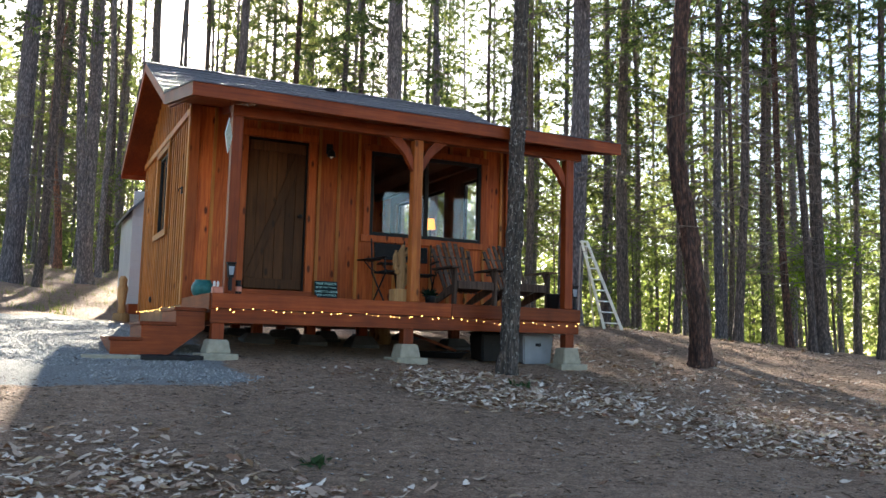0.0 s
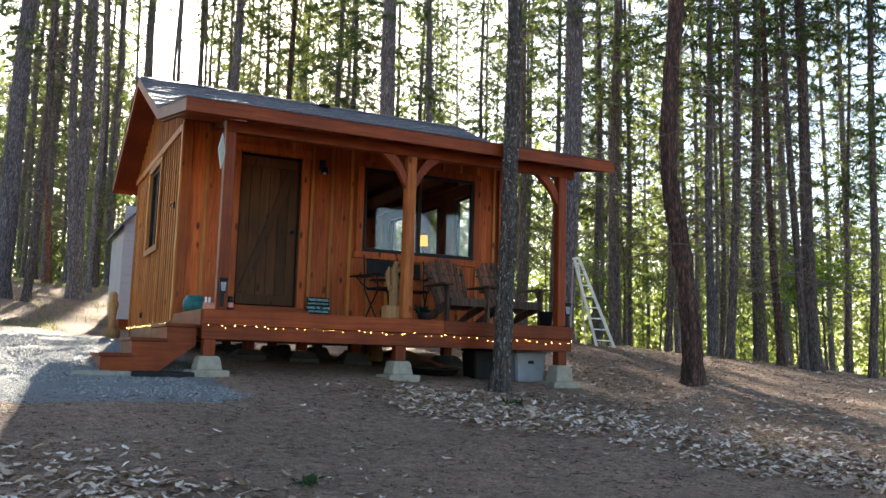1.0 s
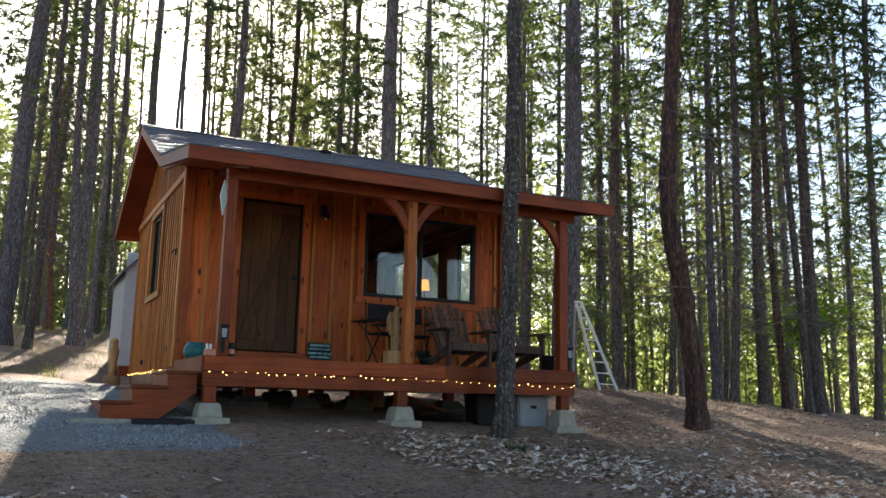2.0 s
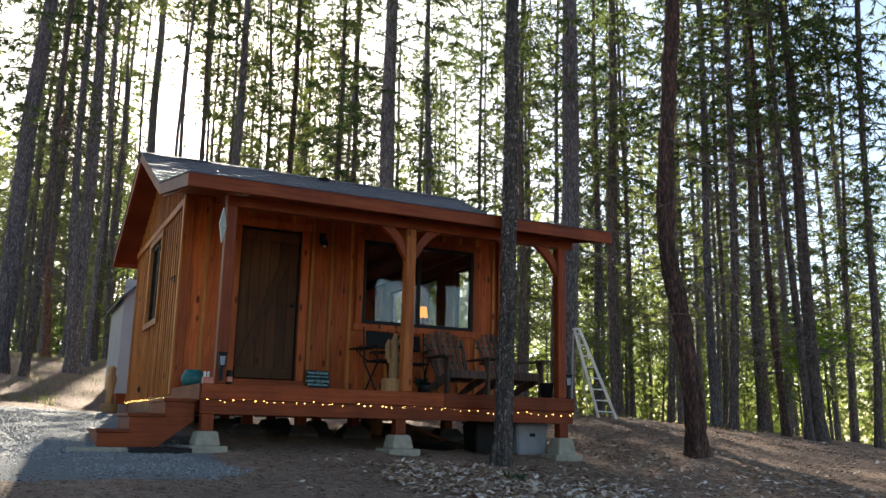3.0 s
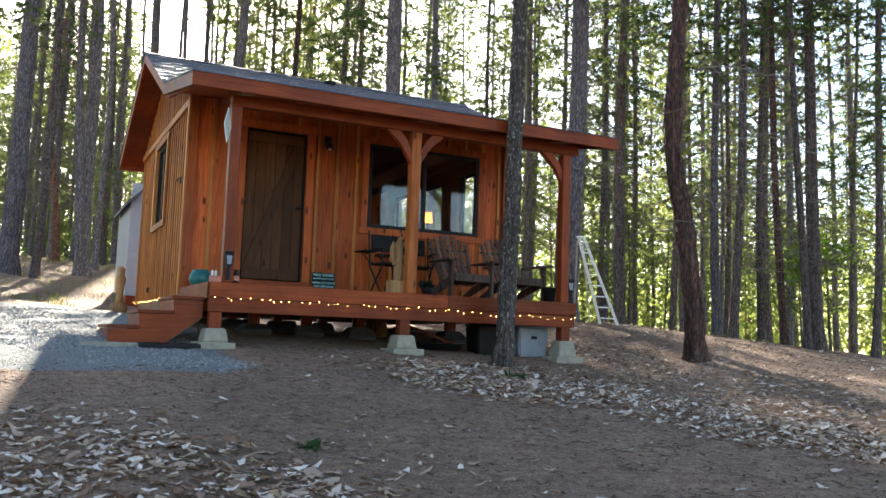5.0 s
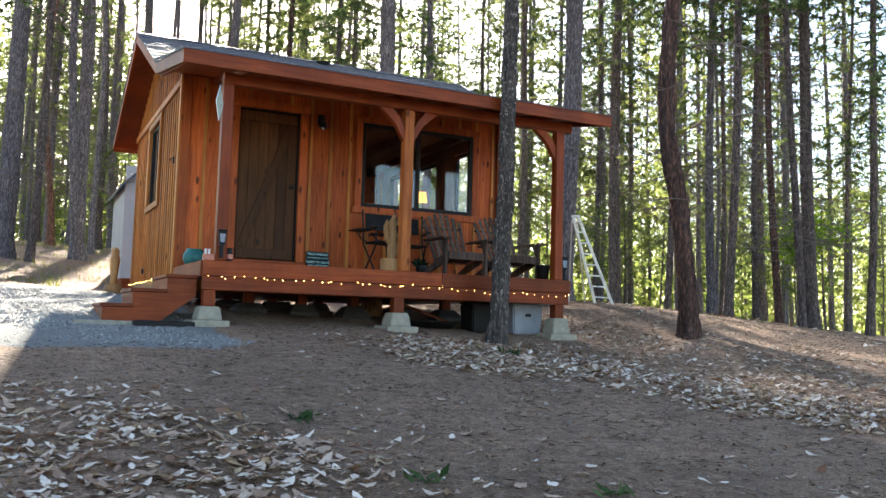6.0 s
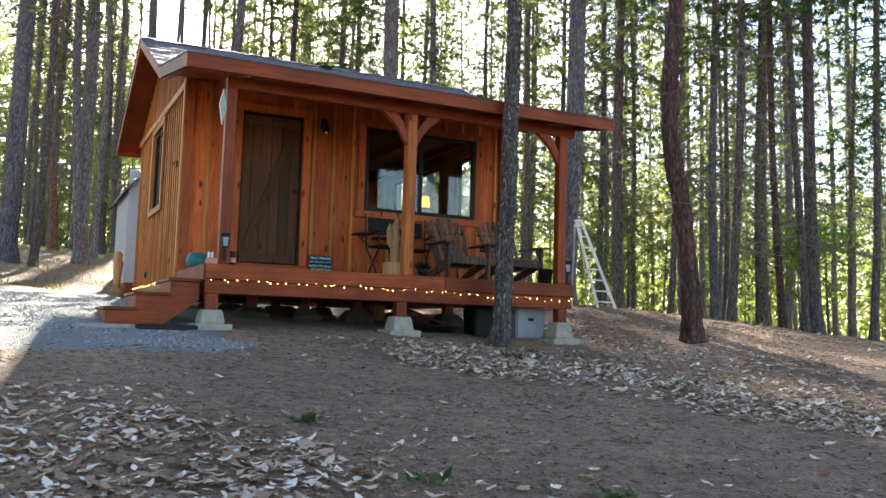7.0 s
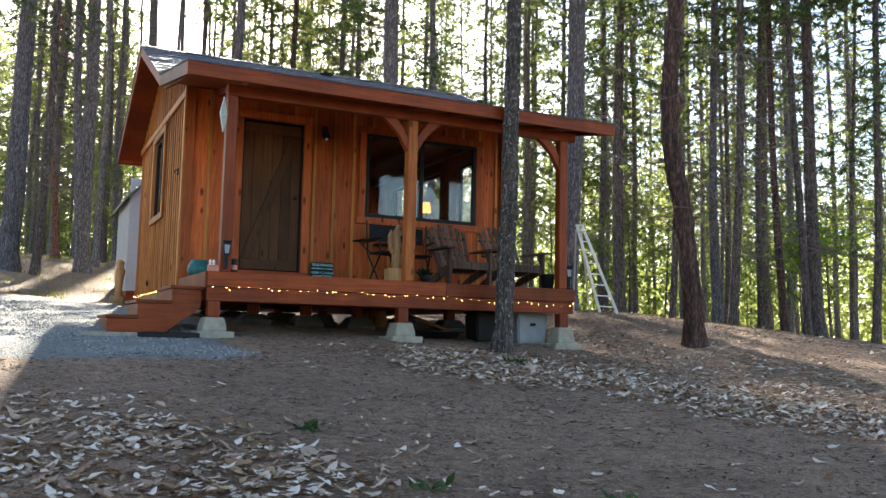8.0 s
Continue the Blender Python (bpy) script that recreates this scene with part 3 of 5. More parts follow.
POSTS = (0.0, 2.35, 4.69)
part("porch_beam", box(-0.066, X1 + 0.02, 0.02, 0.14, 2.885, 3.02, 0.006), REDWOOD_X, cabin)
for i, x in enumerate(POSTS):
    part("post", box(x - 0.065, x + 0.065, 0.02, 0.15, DECK + 0.001, 2.884, 0.008), (REDWOOD_Z, POSTWOOD, REDWOOD_Z)[i], cabin)
    for s in (-1, 1):
        if i == 0 or (i == 2 and s > 0):
            continue
        # The darker stain on the braces stands in for shade below the eave.
        part("brace", prism([(x + s * 0.066, 2.47), (x + s * 0.066, 2.65), (x + s * 0.13, 2.77), (x + s * 0.23, 2.884), (x + s * 0.42, 2.884), (x + s * 0.3, 2.79), (x + s * 0.19, 2.68), (x + s * 0.11, 2.54)], 0.045, 0.125), REDWOOD_Z, cabin)


def pier(x, y, mat, post_top, r0=0.113, r1=0.146, z1=0.245, post=True, turn=0.0):
    g = ground_at(x, y)
    p = thing("pier_block", (x, y, g), "tapered concrete pier block on a flat pad", "pier block", "pier blocks under the cabin", turn)
    pad = part("pad", box(-0.215, 0.215, -0.2, 0.2, -0.1, 0.055, 0.008), mat, p)
    bm = bmesh.new()
    lo = [bm.verts.new((sx * r1, sy * r1, 0.056)) for sx, sy in ((-1, -1), (1, -1), (1, 1), (-1, 1))]
    hi = [bm.verts.new((sx * r0, sy * r0, z1 - g)) for sx, sy in ((-1, -1), (1, -1), (1, 1), (-1, 1))]
    bm.faces.new(lo[::-1])
    bm.faces.new(hi)
    for i in range(4):
        bm.faces.new((lo[i], lo[(i + 1) % 4], hi[(i + 1) % 4], hi[i]))
    bmesh.ops.bevel(bm, geom=list(bm.edges), offset=0.012, segments=2, affect="EDGES")
    part("block", bm, mat, p)
    if post:
        part("stub_post", box(x - 0.07, x + 0.07, y - 0.07, y + 0.07, z1 + 0.001, post_top, 0.006), REDWOOD_Z, cabin)


for x in (-0.11, 2.28, 4.72):
    pier(x, 0.1, CONCRETE, DECK - 0.346, turn=rng.uniform(-4, 4))
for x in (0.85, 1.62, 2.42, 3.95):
    pier(x, 2.1, SHADED_CONCRETE, 0.48, 0.13, 0.21, 0.34)
    pier(x + 0.2, 4.4, SHADED_CONCRETE, 0.48, 0.13, 0.18, 0.42)
    pier(x + 0.2, 6.5, SHADED_CONCRETE, 0.48, 0.1, 0.16, 0.47, False)

for k, (xa, xb, z) in enumerate(((-1.27, -0.93, 0.25), (-0.95, -0.56, 0.43), (-0.58, -0.23, 0.605))):
    part("tread", box(xa, xb + 0.02, 0.19, 1.3, z - 0.04, z, 0.005), REDWOOD_Y, cabin)
    part("riser", box(xa + 0.02, xa + 0.045, 0.24, 1.26, z - 0.19, z - 0.042, 0.003), REDWOOD_Y, cabin)
for y in (0.2, 1.25):
    part("stringer", prism([(-1.25, 0.05), (-0.62, 0.06), (-0.23, 0.36), (-0.23, 0.56), (-0.56, 0.56), (-0.56, 0.385), (-0.93, 0.385), (-0.93, 0.205), (-1.25, 0.205)], y, y + 0.04), REDWOOD_X, cabin)


# ---- trees ----
def blades(base, direction, length, width, rg):
    """Thin triangles from base points along directions: vertex and face arrays."""
    n = len(base)
    side = np.cross(direction, rg.normal(size=(n, 3)))
    side /= np.linalg.norm(side, axis=1, keepdims=True) + 1e-9
    a = base - side * width[:, None] * 0.5
    b = base + side * width[:, None] * 0.5
    c = base + direction * length[:, None]
    v = np.stack([a, b, c], 1).reshape(-1, 3)
    return v, np.arange(3 * n).reshape(-1, 3)


def leaf_quads(base, direction, length, width, rg):
    """Four-sided pointed leaves."""
    n = len(base)
    side = np.cross(direction, rg.normal(size=(n, 3)))
    side /= np.linalg.norm(side, axis=1, keepdims=True) + 1e-9
    mid = base + direction * length[:, None] * 0.45
    v = np.stack([base, mid + side * width[:, None] * 0.5, base + direction * length[:, None], mid - side * width[:, None] * 0.5], 1).reshape(-1, 3)
    return v, np.arange(4 * n).reshape(-1, 4)


def unit(v):
    return v / (np.linalg.norm(v, axis=1, keepdims=True) + 1e-9)


def conifer_crown(name, h0, h, spread, branches, seed, material, droop=0.25, blade=(0.2, 0.05), per=8, gap=0.22):
    """Whorled boughs with side twigs and needle sprays."""
    rg = np.random.default_rng(seed)
    vs, fs, count = [], [], 0

    def take(v, f):
        nonlocal count
        vs.append(v)
        fs.append(f + count)
        count += len(v)
    for i in range(branches):
        z = h0 + (h - h0) * (i + rg.uniform(0, 1)) / branches
        q = (z - h0) / (h - h0)
        length = spread * (0.25 + 0.75 * (1 - q) ** 0.8) * rg.uniform(0.55, 1.15) * min(1, 0.55 + q * 4)
        az = rg.uniform(0, 2 * math.pi)
        d = np.array([math.cos(az), math.sin(az), 0])
        s = np.linspace(0, 1, max(3, int(length / gap)))
        path = d[None] * (s * length)[:, None]
        path[:, 2] = z + length * (0.18 * s - droop * 1.6 * s ** 2)
        path[:, :2] += rg.normal(0, 0.03, (len(s), 2))
        rad = 0.022 * (1 - s * 0.85)
        ring = np.array([(0, 0, 1), (-d[1] * 0.87, d[0] * 0.87, -0.5), (d[1] * 0.87, -d[0] * 0.87, -0.5)])
        tube_v = (path[:, None] + ring[None] * rad[:, None, None]).reshape(-1, 3)
        k = np.arange(len(s) - 1)[:, None] * 3
        quads = np.concatenate([np.stack([k[:, 0] + j, k[:, 0] + (j + 1) % 3, k[:, 0] + 3 + (j + 1) % 3], 1) for j in range(3)] + [np.stack([k[:, 0] + j, k[:, 0] + 3 + (j + 1) % 3, k[:, 0] + 3 + j], 1) for j in range(3)])
        take(tube_v, quads)
        start = path[s > 0.22]
        if len(start) == 0:
            continue
        cross = np.array([-d[1], d[0], 0])
        sgn = np.where(rg.uniform(size=len(start)) < 0.5, -1, 1)[:, None]
        tl = (0.25 + 0.4 * (1 - s[s > 0.22])) * rg.uniform(0.6, 1.3, len(start)) * min(1.2, length / 1.6)
        td = unit(cross[None] * sgn + d[None] * 0.6 + np.array([0, 0, -0.35]) + rg.normal(0, 0.25, (len(start), 3)))
        along = rg.uniform(0.05, 1, (len(start), per))
        base = (start[:, None] + td[:, None] * (tl[:, None] * along)[..., None]).reshape(-1, 3)
        dirs = unit(np.repeat(td, per, 0) * 0.7 + rg.normal(0, 0.6, (len(base), 3)) + np.array([0, 0, -0.25]))
        take(*blades(base, dirs, rg.uniform(0.6, 1.3, len(base)) * blade[0], np.full(len(base), blade[1]), rg))
    return raw_mesh(name, np.concatenate(vs), np.concatenate(fs).tolist(), material)


def dead_boughs(name, z0, z1, count, seed, longest=1.9):
    """Bare drooping twigs on the lower trunk."""
    rg = random.Random(seed)
    bms = []
    for i in range(count):
        z, az, ln = rg.uniform(z0, z1), rg.uniform(0, 6.283), rg.uniform(0.35, 1) * longest
        up, pts = rg.uniform(-0.35, 0.25), []
        for k in range(5):
            s = k / 4
            a = az + rg.uniform(-0.12, 0.12) * k
            pts.append((math.cos(a) * ln * s, math.sin(a) * ln * s, z + ln * (up * s - 0.25 * s * s) + rg.uniform(-0.04, 0.04)))
        bms.append(tube(pts, [0.016, 0.012, 0.009, 0.006, 0.003], 3))
        for k in (1, 2, 3, 3):
            p, a = Vector(pts[k]), az + rg.choice((-1, 1)) * rg.uniform(0.5, 1.1)
            q = p + Vector((math.cos(a), math.sin(a), rg.uniform(-0.5, 0.2))) * ln * rg.uniform(0.2, 0.45)
            bms.append(tube([p, (p + q) / 2 + Vector((0, 0, 0.03)), q], [0.007, 0.005, 0.002], 3))
    return mesh_of(name, joined(*bms), TWIG)


def leafy_crown(name, h0, h, spread, leaves, seed, material, leaf=(0.11, 0.07), limbs=9):
    """An uneven broadleaf crown of limbs with clustered leaves."""
    rg = np.random.default_rng(seed)
    vs, fs, count = [], [], 0
    tips = []
    for i in range(limbs):
        az, z = rg.uniform(0, 6.283), h0 + (h - h0) * rg.uniform(0.0, 0.75)
        ln = spread * rg.uniform(0.5, 1.1)
        p0 = np.array([0, 0, z])
        p2 = p0 + np.array([math.cos(az) * ln, math.sin(az) * ln, rg.uniform(0.1, 0.7) * ln])
        for s in np.linspace(0.25, 1, 6):
            tips.append(p0 + (p2 - p0) * s + np.array([0, 0, -0.15 * s * s]))
        bm = tube([p0, (p0 + p2) / 2 + np.array([0, 0, 0.08]), p2], [0.03, 0.018, 0.006], 4)
        bm.verts.index_update()
        vs.append(np.array([v.co[:] for v in bm.verts]))
        for f in bm.faces:
            idx = [v.index + count for v in f.verts]
            fs.append(idx)
        count += len(bm.verts)
        bm.free()
    tips = np.array(tips)
    pick = rg.integers(0, len(tips), leaves)
    base = tips[pick] + rg.normal(0, spread * 0.16, (leaves, 3)) * np.array([1, 1, 0.6])
    dirs = unit(rg.normal(size=(leaves, 3)) + np.array([0, 0, -0.5]))
    v, f = leaf_quads(base, dirs, rg.uniform(0.6, 1.3, leaves) * leaf[0], rg.uniform(0.6, 1.2, leaves) * leaf[1], rg)
    vs.append(v)
    fs += (f + count).tolist()
    return raw_mesh(name, np.concatenate(vs), fs, material)


def crown_set(blade, per):
    return {
        "thin": [conifer_crown("crown", 4.5, 23, 2.3, 62, k, NEEDLE_OLIVE, 0.4, blade, per) for k in (11, 12)],
        "tall": [conifer_crown("crown", 7.0, 25, 2.8, 84, k, NEEDLE, 0.25, blade, per) for k in (1, 2)],
        "low": [conifer_crown("crown", 4.0, 22, 2.6, 88, k, NEEDLE, 0.25, blade, per) for k in (3, 4)],
        "olive": [conifer_crown("crown", 3.5, 21, 2.6, 96, k, NEEDLE_OLIVE, 0.25, blade, per) for k in (5, 6)],
        "young": [conifer_crown("crown", 0.7, 8.5, 1.7, 66, k, NEEDLE_OLIVE, 0.25, blade, per) for k in (7, 8)],
        "drape": [conifer_crown("crown", 2.8, 20, 2.7, 100, 9, NEEDLE, 0.4, blade, per)],
    }


CROWNS = crown_set((0.19, 0.05), 18)
FAR_CROWNS = crown_set((0.3, 0.08), 8)
DEAD = [dead_boughs("dead_boughs", 1.6, 9, 42, s) for s in (1, 2, 3)]
FAR_DEAD = [dead_boughs("dead_boughs", 2.0, 12, 15, s, 2.2) for s in (4, 5, 6)]
BROAD = [leafy_crown("crown", 0.8, 4.2, 1.5, 2800, s, LEAF_GREEN, (0.065, 0.042)) for s in (1, 2, 3)]
MAPLE = [leafy_crown("crown", 2.6, 4.6, 1.5, 700, 7, MAPLE_LEAF_SUNLIT, (0.15, 0.13))]
BROAD_TALL = [leafy_crown("crown", 2.4, 9.0, 2.2, 3900, s, LEAF_GREEN, (0.07, 0.046), 16) for s in (4, 5)]


def trunk_mesh(d, h, lean, seed, material, sides=14, rings=26, flare=0.35, bend=0.06, relief=0.05, sweep=0.0):
    """A tapered, slightly crooked trunk with a flared foot and a furrowed skin."""
    rg = random.Random(seed)
    ph, verts, faces = rg.uniform(0, 6.28), [], []
    for i in range(rings + 1):
        s = (i / rings) ** 1.35
        z = -0.25 + s * (h + 0.25)
        r = d / 2 * (1 - 0.72 * s) * (1 + flare * math.exp(-max(z, 0) / 0.22))
        cx = lean[0] * z + bend * math.sin(z * 0.55 + ph)
        cy = lean[1] * z + bend * math.cos(z * 0.47 + ph)
        if sweep:
            off = sweep * math.sin(math.pi / 2 * min(max(z, 0) / 3.9, 1)) ** 2 - 0.18 * sweep * max(0, z - 4)
            cx, cy = cx + 0.9 * off, cy - 0.43 * off
        for k in range(sides):
            a = 2 * math.pi * k / sides
            w = 1 + relief * noise.noise((math.cos(a) * 3 + seed, math.sin(a) * 3, z * 0.8)) * 2 + relief * 0.8 * noise.noise((math.cos(a) * 9, math.sin(a) * 9 + seed, z * 3.0)) * 2
            if relief > 0.06:
                w += relief * (1.1 - 2.6 * abs(noise.noise((math.cos(a) * 3.2 + seed * 3, math.sin(a) * 3.2, z * 1.7 + 0.5 * noise.noise((a, z * 2, seed))))) - 1.6 * abs(noise.noise((math.cos(a) * 7, math.sin(a) * 7 + seed, z * 5.0))))
            w += flare * 0.5 * math.exp(-max(z, 0) / 0.15) * max(0, math.sin(a * 4 + ph))
            verts.append((cx + math.cos(a) * r * w, cy + math.sin(a) * r * w, z))
    for i in range(rings):
        for k in range(sides):
            a, b = i * sides + k, i * sides + (k + 1) % sides
            faces.append((a, b, b + sides, a + sides))
    faces.append(tuple(range((rings + 1) * sides - sides, (rings + 1) * sides)))
    return raw_mesh("trunk", verts, faces, material, True)


tree_count = 0


def tree(x, y, d, lean=(0.0, 0.0), crown="tall", material=None, dead=True, h=None, label="", scale=1.0, sides=14, rings=26, relief=0.05, bend=0.06, lift=0.0, sweep=0.0, tall=0.0):
    """One forest tree: trunk, dead lower boughs and a needled or leafy crown."""
    global tree_count
    tree_count += 1
    # Trunks with no bark given get the lightened ones, as if seen through haze.
    material = material or (BARK_HAZED, BARK_GREY, BARK_HAZED)[tree_count % 3]
    kinds = {"thin": "slender fir with sparse drooping boughs", "tall": "tall fir with a straight furrowed trunk", "low": "fir with low dark green boughs", "olive": "slender sunlit pine with olive needles", "drape": "dark fir with drooping boughs", "young": "young fir among taller trunks"}
    t = thing("tree", (x, y, ground_at(x, y)), label or kinds.get(crown, "forest tree"), "tree", "forest trees")
    h = h or (23 if crown in ("tall", "low", "drape", "olive", "thin") else 8.5)
    piece("trunk", trunk_mesh(d, h, lean, tree_count, material, sides, rings, relief=relief, bend=bend, sweep=sweep), t)
    if crown:
        have = (CROWNS if sides > 8 else FAR_CROWNS)[crown]
        me = have[tree_count % len(have)]
        ob = piece("crown", me, t, (lean[0] * 4, lean[1] * 4, lift), (lean[1] * -1, lean[0], tree_count * 2.4))
        ob.scale = (scale, scale, tall / 22 if tall else max(scale, 0.9))
    if dead:
        ob = piece("dead_bough", (DEAD if sides > 8 else FAR_DEAD)[tree_count % 3], t, (lean[0] * 4, lean[1] * 4, 0), (0, 0, tree_count * 1.7))
        ob.scale = (0.8 + d, 0.8 + d, 1)
        tagged(ob, kind="stuff")
    return t


def bush(x, y, scale, tall=False, label="broadleaf sapling with sunlit green leaves", crowns=()):
    global tree_count
    tree_count += 1
    b = thing("sapling", (x, y, ground_at(x, y)), label, "sapling", "understory saplings")
    crowns = crowns or (BROAD_TALL if tall else BROAD)
    me = crowns[tree_count % len(crowns)]
    h = (8 if tall else 4) * scale
    piece("trunk", trunk_mesh(0.07 * scale + 0.02, h, (0.02 * math.sin(tree_count), 0.02), tree_count, BARK, 6, 8, 0.1, 0.1), b)
    ob = piece("crown", me, b, (0, 0, 0), (0, 0, tree_count * 1.3))
    ob.scale = (scale, scale, scale)


# trees that stand where the clearing ends
tree(-2.53, 14.3, 0.5, (0.03, 0.0), "drape", BARK_GREY, lift=3.5)
tree(-1.82, 13.99, 0.21, (0.015, 0.0), "tall", BARK, scale=0.75, lift=3.0)
tree(-1.37, 22.6, 0.27, (0.0, 0.0), None, MADRONE, True, 9, "red-barked madrone with twisting limbs", bend=0.25)
tree(-0.71, 16.72, 0.27, (-0.044, 0.002), "tall", BARK_GREY, False, lift=6.0)
tree(-0.49, 16.96, 0.39, (-0.025, 0.001), "thin", BARK_GREY, False, lift=6.0)
tree(0.56, 23.9, 0.31, (-0.028, 0.002), "thin", BARK, lift=9.0, scale=0.75)
tree(4.16, 42.03, 0.7, (-0.012, 0.001), "low", BARK_GREY, False, 36, lift=14.0)
tree(2.3, 40.0, 0.3, (0.0, 0.0), "low", BARK_GREY, True, 34, lift=12.0)
tree(5.6, 43.0, 0.28, (0.0, 0.0), "olive", BARK_HAZED, False, 36, lift=19.0)
tree(7.3, 44.0, 0.28, (0.0, 0.0), "low", BARK_HAZED, True, 36, lift=14.0)
tree(4.03, 25.44, 0.27, (-0.006, 0.001), "low", BARK, lift=11.0)
tree(4.06, 19.87, 0.41, (0.017, -0.004), "low", BARK_GREY, lift=6.0)
tree(7.5, 27.1, 0.25, (-0.03, 0.007), "olive", BARK, lift=7.0)
tree(7.16, 22.9, 0.31, (-0.006, 0.0), "low", BARK_RED, lift=5.0)
tree(9.5, 28.4, 0.26, (-0.01, 0.0), "olive", BARK, lift=8.0)
tree(7.56, 18.3, 0.23, (-0.004, 0.0), "tall", BARK)
tree(8.65, 20.0, 0.27, (0.005, 0.0), "olive", BARK, lift=4.0)
tree(6.98, 11.95, 0.53, (-0.015, 0.008), "tall", BARK_GREY)
tree(10.53, 16.9, 0.31, (-0.015, 0.008), "tall", BARK_GREY, lift=4.0)
tree(15.0, 21.4, 0.21, (-0.005, 0.0), "olive", BARK)
tree(3.453, -0.42, 0.205, (0.02, -0.01), "tall", BARK_LICHEN, False, 21, "slim fir with lichen-spotted bark close to the porch", 1.0, 40, 300, 0.15, 0.035, 2.0)
tree(13.43, 15.5, 0.27, (0.0, 0.0), "thin", BARK, lift=5.0)
tree(8.32, 5.27, 0.43, (0.013, -0.009), "tall", BARK_GREY, True, 24, "tall grey-barked fir beside the ladder", sides=28, rings=160, relief=0.07)
tree(15.86, 14.4, 0.25, (0.0, 0.0), "low", BARK, lift=3.5)
tree(13.86, 10.91, 0.37, (0.006, -0.005), "thin", BARK)
tree(18.24, 15.5, 0.19, (-0.02, 0.01), "thin", BARK)
tree(6.93, -0.14, 0.255, (0.0, 0.0), "tall", BARK_RED, True, 22, "leaning pine with deeply furrowed red-brown bark", 1.0, 40, 300, 0.17, 0.02, 1.5, -0.36)
tree(14.0, 8.65, 0.19, (0.017, -0.008), "tall", BARK)
tree(24.64, 18.93, 0.27, (-0.012, 0.011), "thin", BARK_GREY)
tree(15.07, 8.11, 0.26, (-0.001, 0.001), "low", BARK_GREY, lift=3.5)
tree(12.62, 4.9, 0.22, (0.018, -0.018), "tall", BARK)
tree(18.3, 11.06, 0.18, (0.003, -0.003), "thin", BARK)
tree(16.21, 7.61, 0.19, (0.004, -0.004), "low", BARK, lift=3.5)
tree(19.46, 10.54, 0.33, (-0.001, 0.001), "low", BARK, lift=3.5)
tree(14.41, 5.13, 0.19, (-0.023, 0.024), "tall", BARK_RED)
tree(14.05, 4.18, 0.18, (-0.02, 0.022), "low", BARK, lift=3.5)
tree(14.82, 4.45, 0.33, (-0.017, 0.02), "low", BARK, lift=3.5)
tree(18.48, 6.5, 0.14, (0.013, -0.016), "thin", BARK, True, 16, scale=0.8)
tree(15.52, 3.52, 0.19, (0.017, -0.023), "drape", BARK, lift=1.5)

tree(-1.5, 27.0, 0.3, (0.0, 0.0), "low", BARK, lift=4.0)
tree(0.5, 36.0, 0.34, (0.0, 0.0), "olive", BARK_GREY, scale=1.2, lift=2.0)
tree(2.0, 44.0, 0.34, (0.0, 0.0), "olive", BARK, scale=1.3, lift=2.0)
# deeper wood, uneven and denser with distance
wood_rng = random.Random(77)
EYE = (-2.2, -10.2)
made = 0
while made < 120:
    az, r = radians(-9 + 71 * wood_rng.random() ** 1.7), wood_rng.uniform(36, 88)
    x, y = EYE[0] + math.sin(az) * r, EYE[1] + math.cos(az) * r
    kind, d = wood_rng.choice(("thin", "thin", "low", "olive", "thin", "young", "drape")), wood_rng.uniform(0.18, 0.45)
    if math.degrees(az) > 26 and wood_rng.random() < 0.45:
        made += 1
        continue
    if (-4.4 < x - 0.173 * y < 0.2 and y < 62) or (1.4 < x - 0.173 * y < 4.4 and y < 40):
        continue
    if x - 0.173 * y < -4 and wood_rng.random() < 0.6:
        made += 1
        continue
    tree(x, y, d, (wood_rng.uniform(-0.02, 0.02), wood_rng.uniform(-0.02, 0.02)), kind, None, made % 3 == 0, None, sides=8, rings=12)
    made += 1
for i in range(44):
    az, r = radians(11 + 27 * (i + wood_rng.random()) / 34), wood_rng.uniform(33, 62)
    x, y = EYE[0] + math.sin(az) * r, EYE[1] + math.cos(az) * r
    if x - 0.173 * y < 4.4 or (i > 20 and i % 3 == 0) or (7 < x - 0.173 * y < 11 and y < 32):
        continue
    tree(x, y, wood_rng.uniform(0.16, 0.34), (wood_rng.uniform(-0.02, 0.02), 0.0), wood_rng.choice(("olive", "thin", "olive", "low")), None, True, None, sides=8, rings=12, lift=wood_rng.uniform(-1, 2))
for i in range(18):
    az, r = radians(-3 + 15 * (i + wood_rng.random()) / 18), wood_rng.uniform(64, 96)
    x, y = EYE[0] + math.sin(az) * r, EYE[1] + math.cos(az) * r
    if -4.4 < x - 0.173 * y < 0.0:
        continue
    tree(x, y, wood_rng.uniform(0.2, 0.4), (0.0, 0.0), wood_rng.choice(("olive", "low", "drape")), None, False, None, scale=1.3, sides=8, rings=10)
for i in range(26):
    az, r = radians(-3 + 20 * (i + wood_rng.random()) / 26), wood_rng.uniform(56, 96)
    x, y = EYE[0] + math.sin(az) * r, EYE[1] + math.cos(az) * r
    top = min(30, 0.458 * (r - 16) - 4.5) * wood_rng.uniform(0.85, 1)
    tree(x, y, wood_rng.uniform(0.2, 0.38), (wood_rng.uniform(-0.01, 0.01), 0.0), wood_rng.choice(("olive", "olive", "thin")), None, i % 2 == 0, top, scale=wood_rng.uniform(1.0, 1.35), sides=8, rings=10, tall=top)
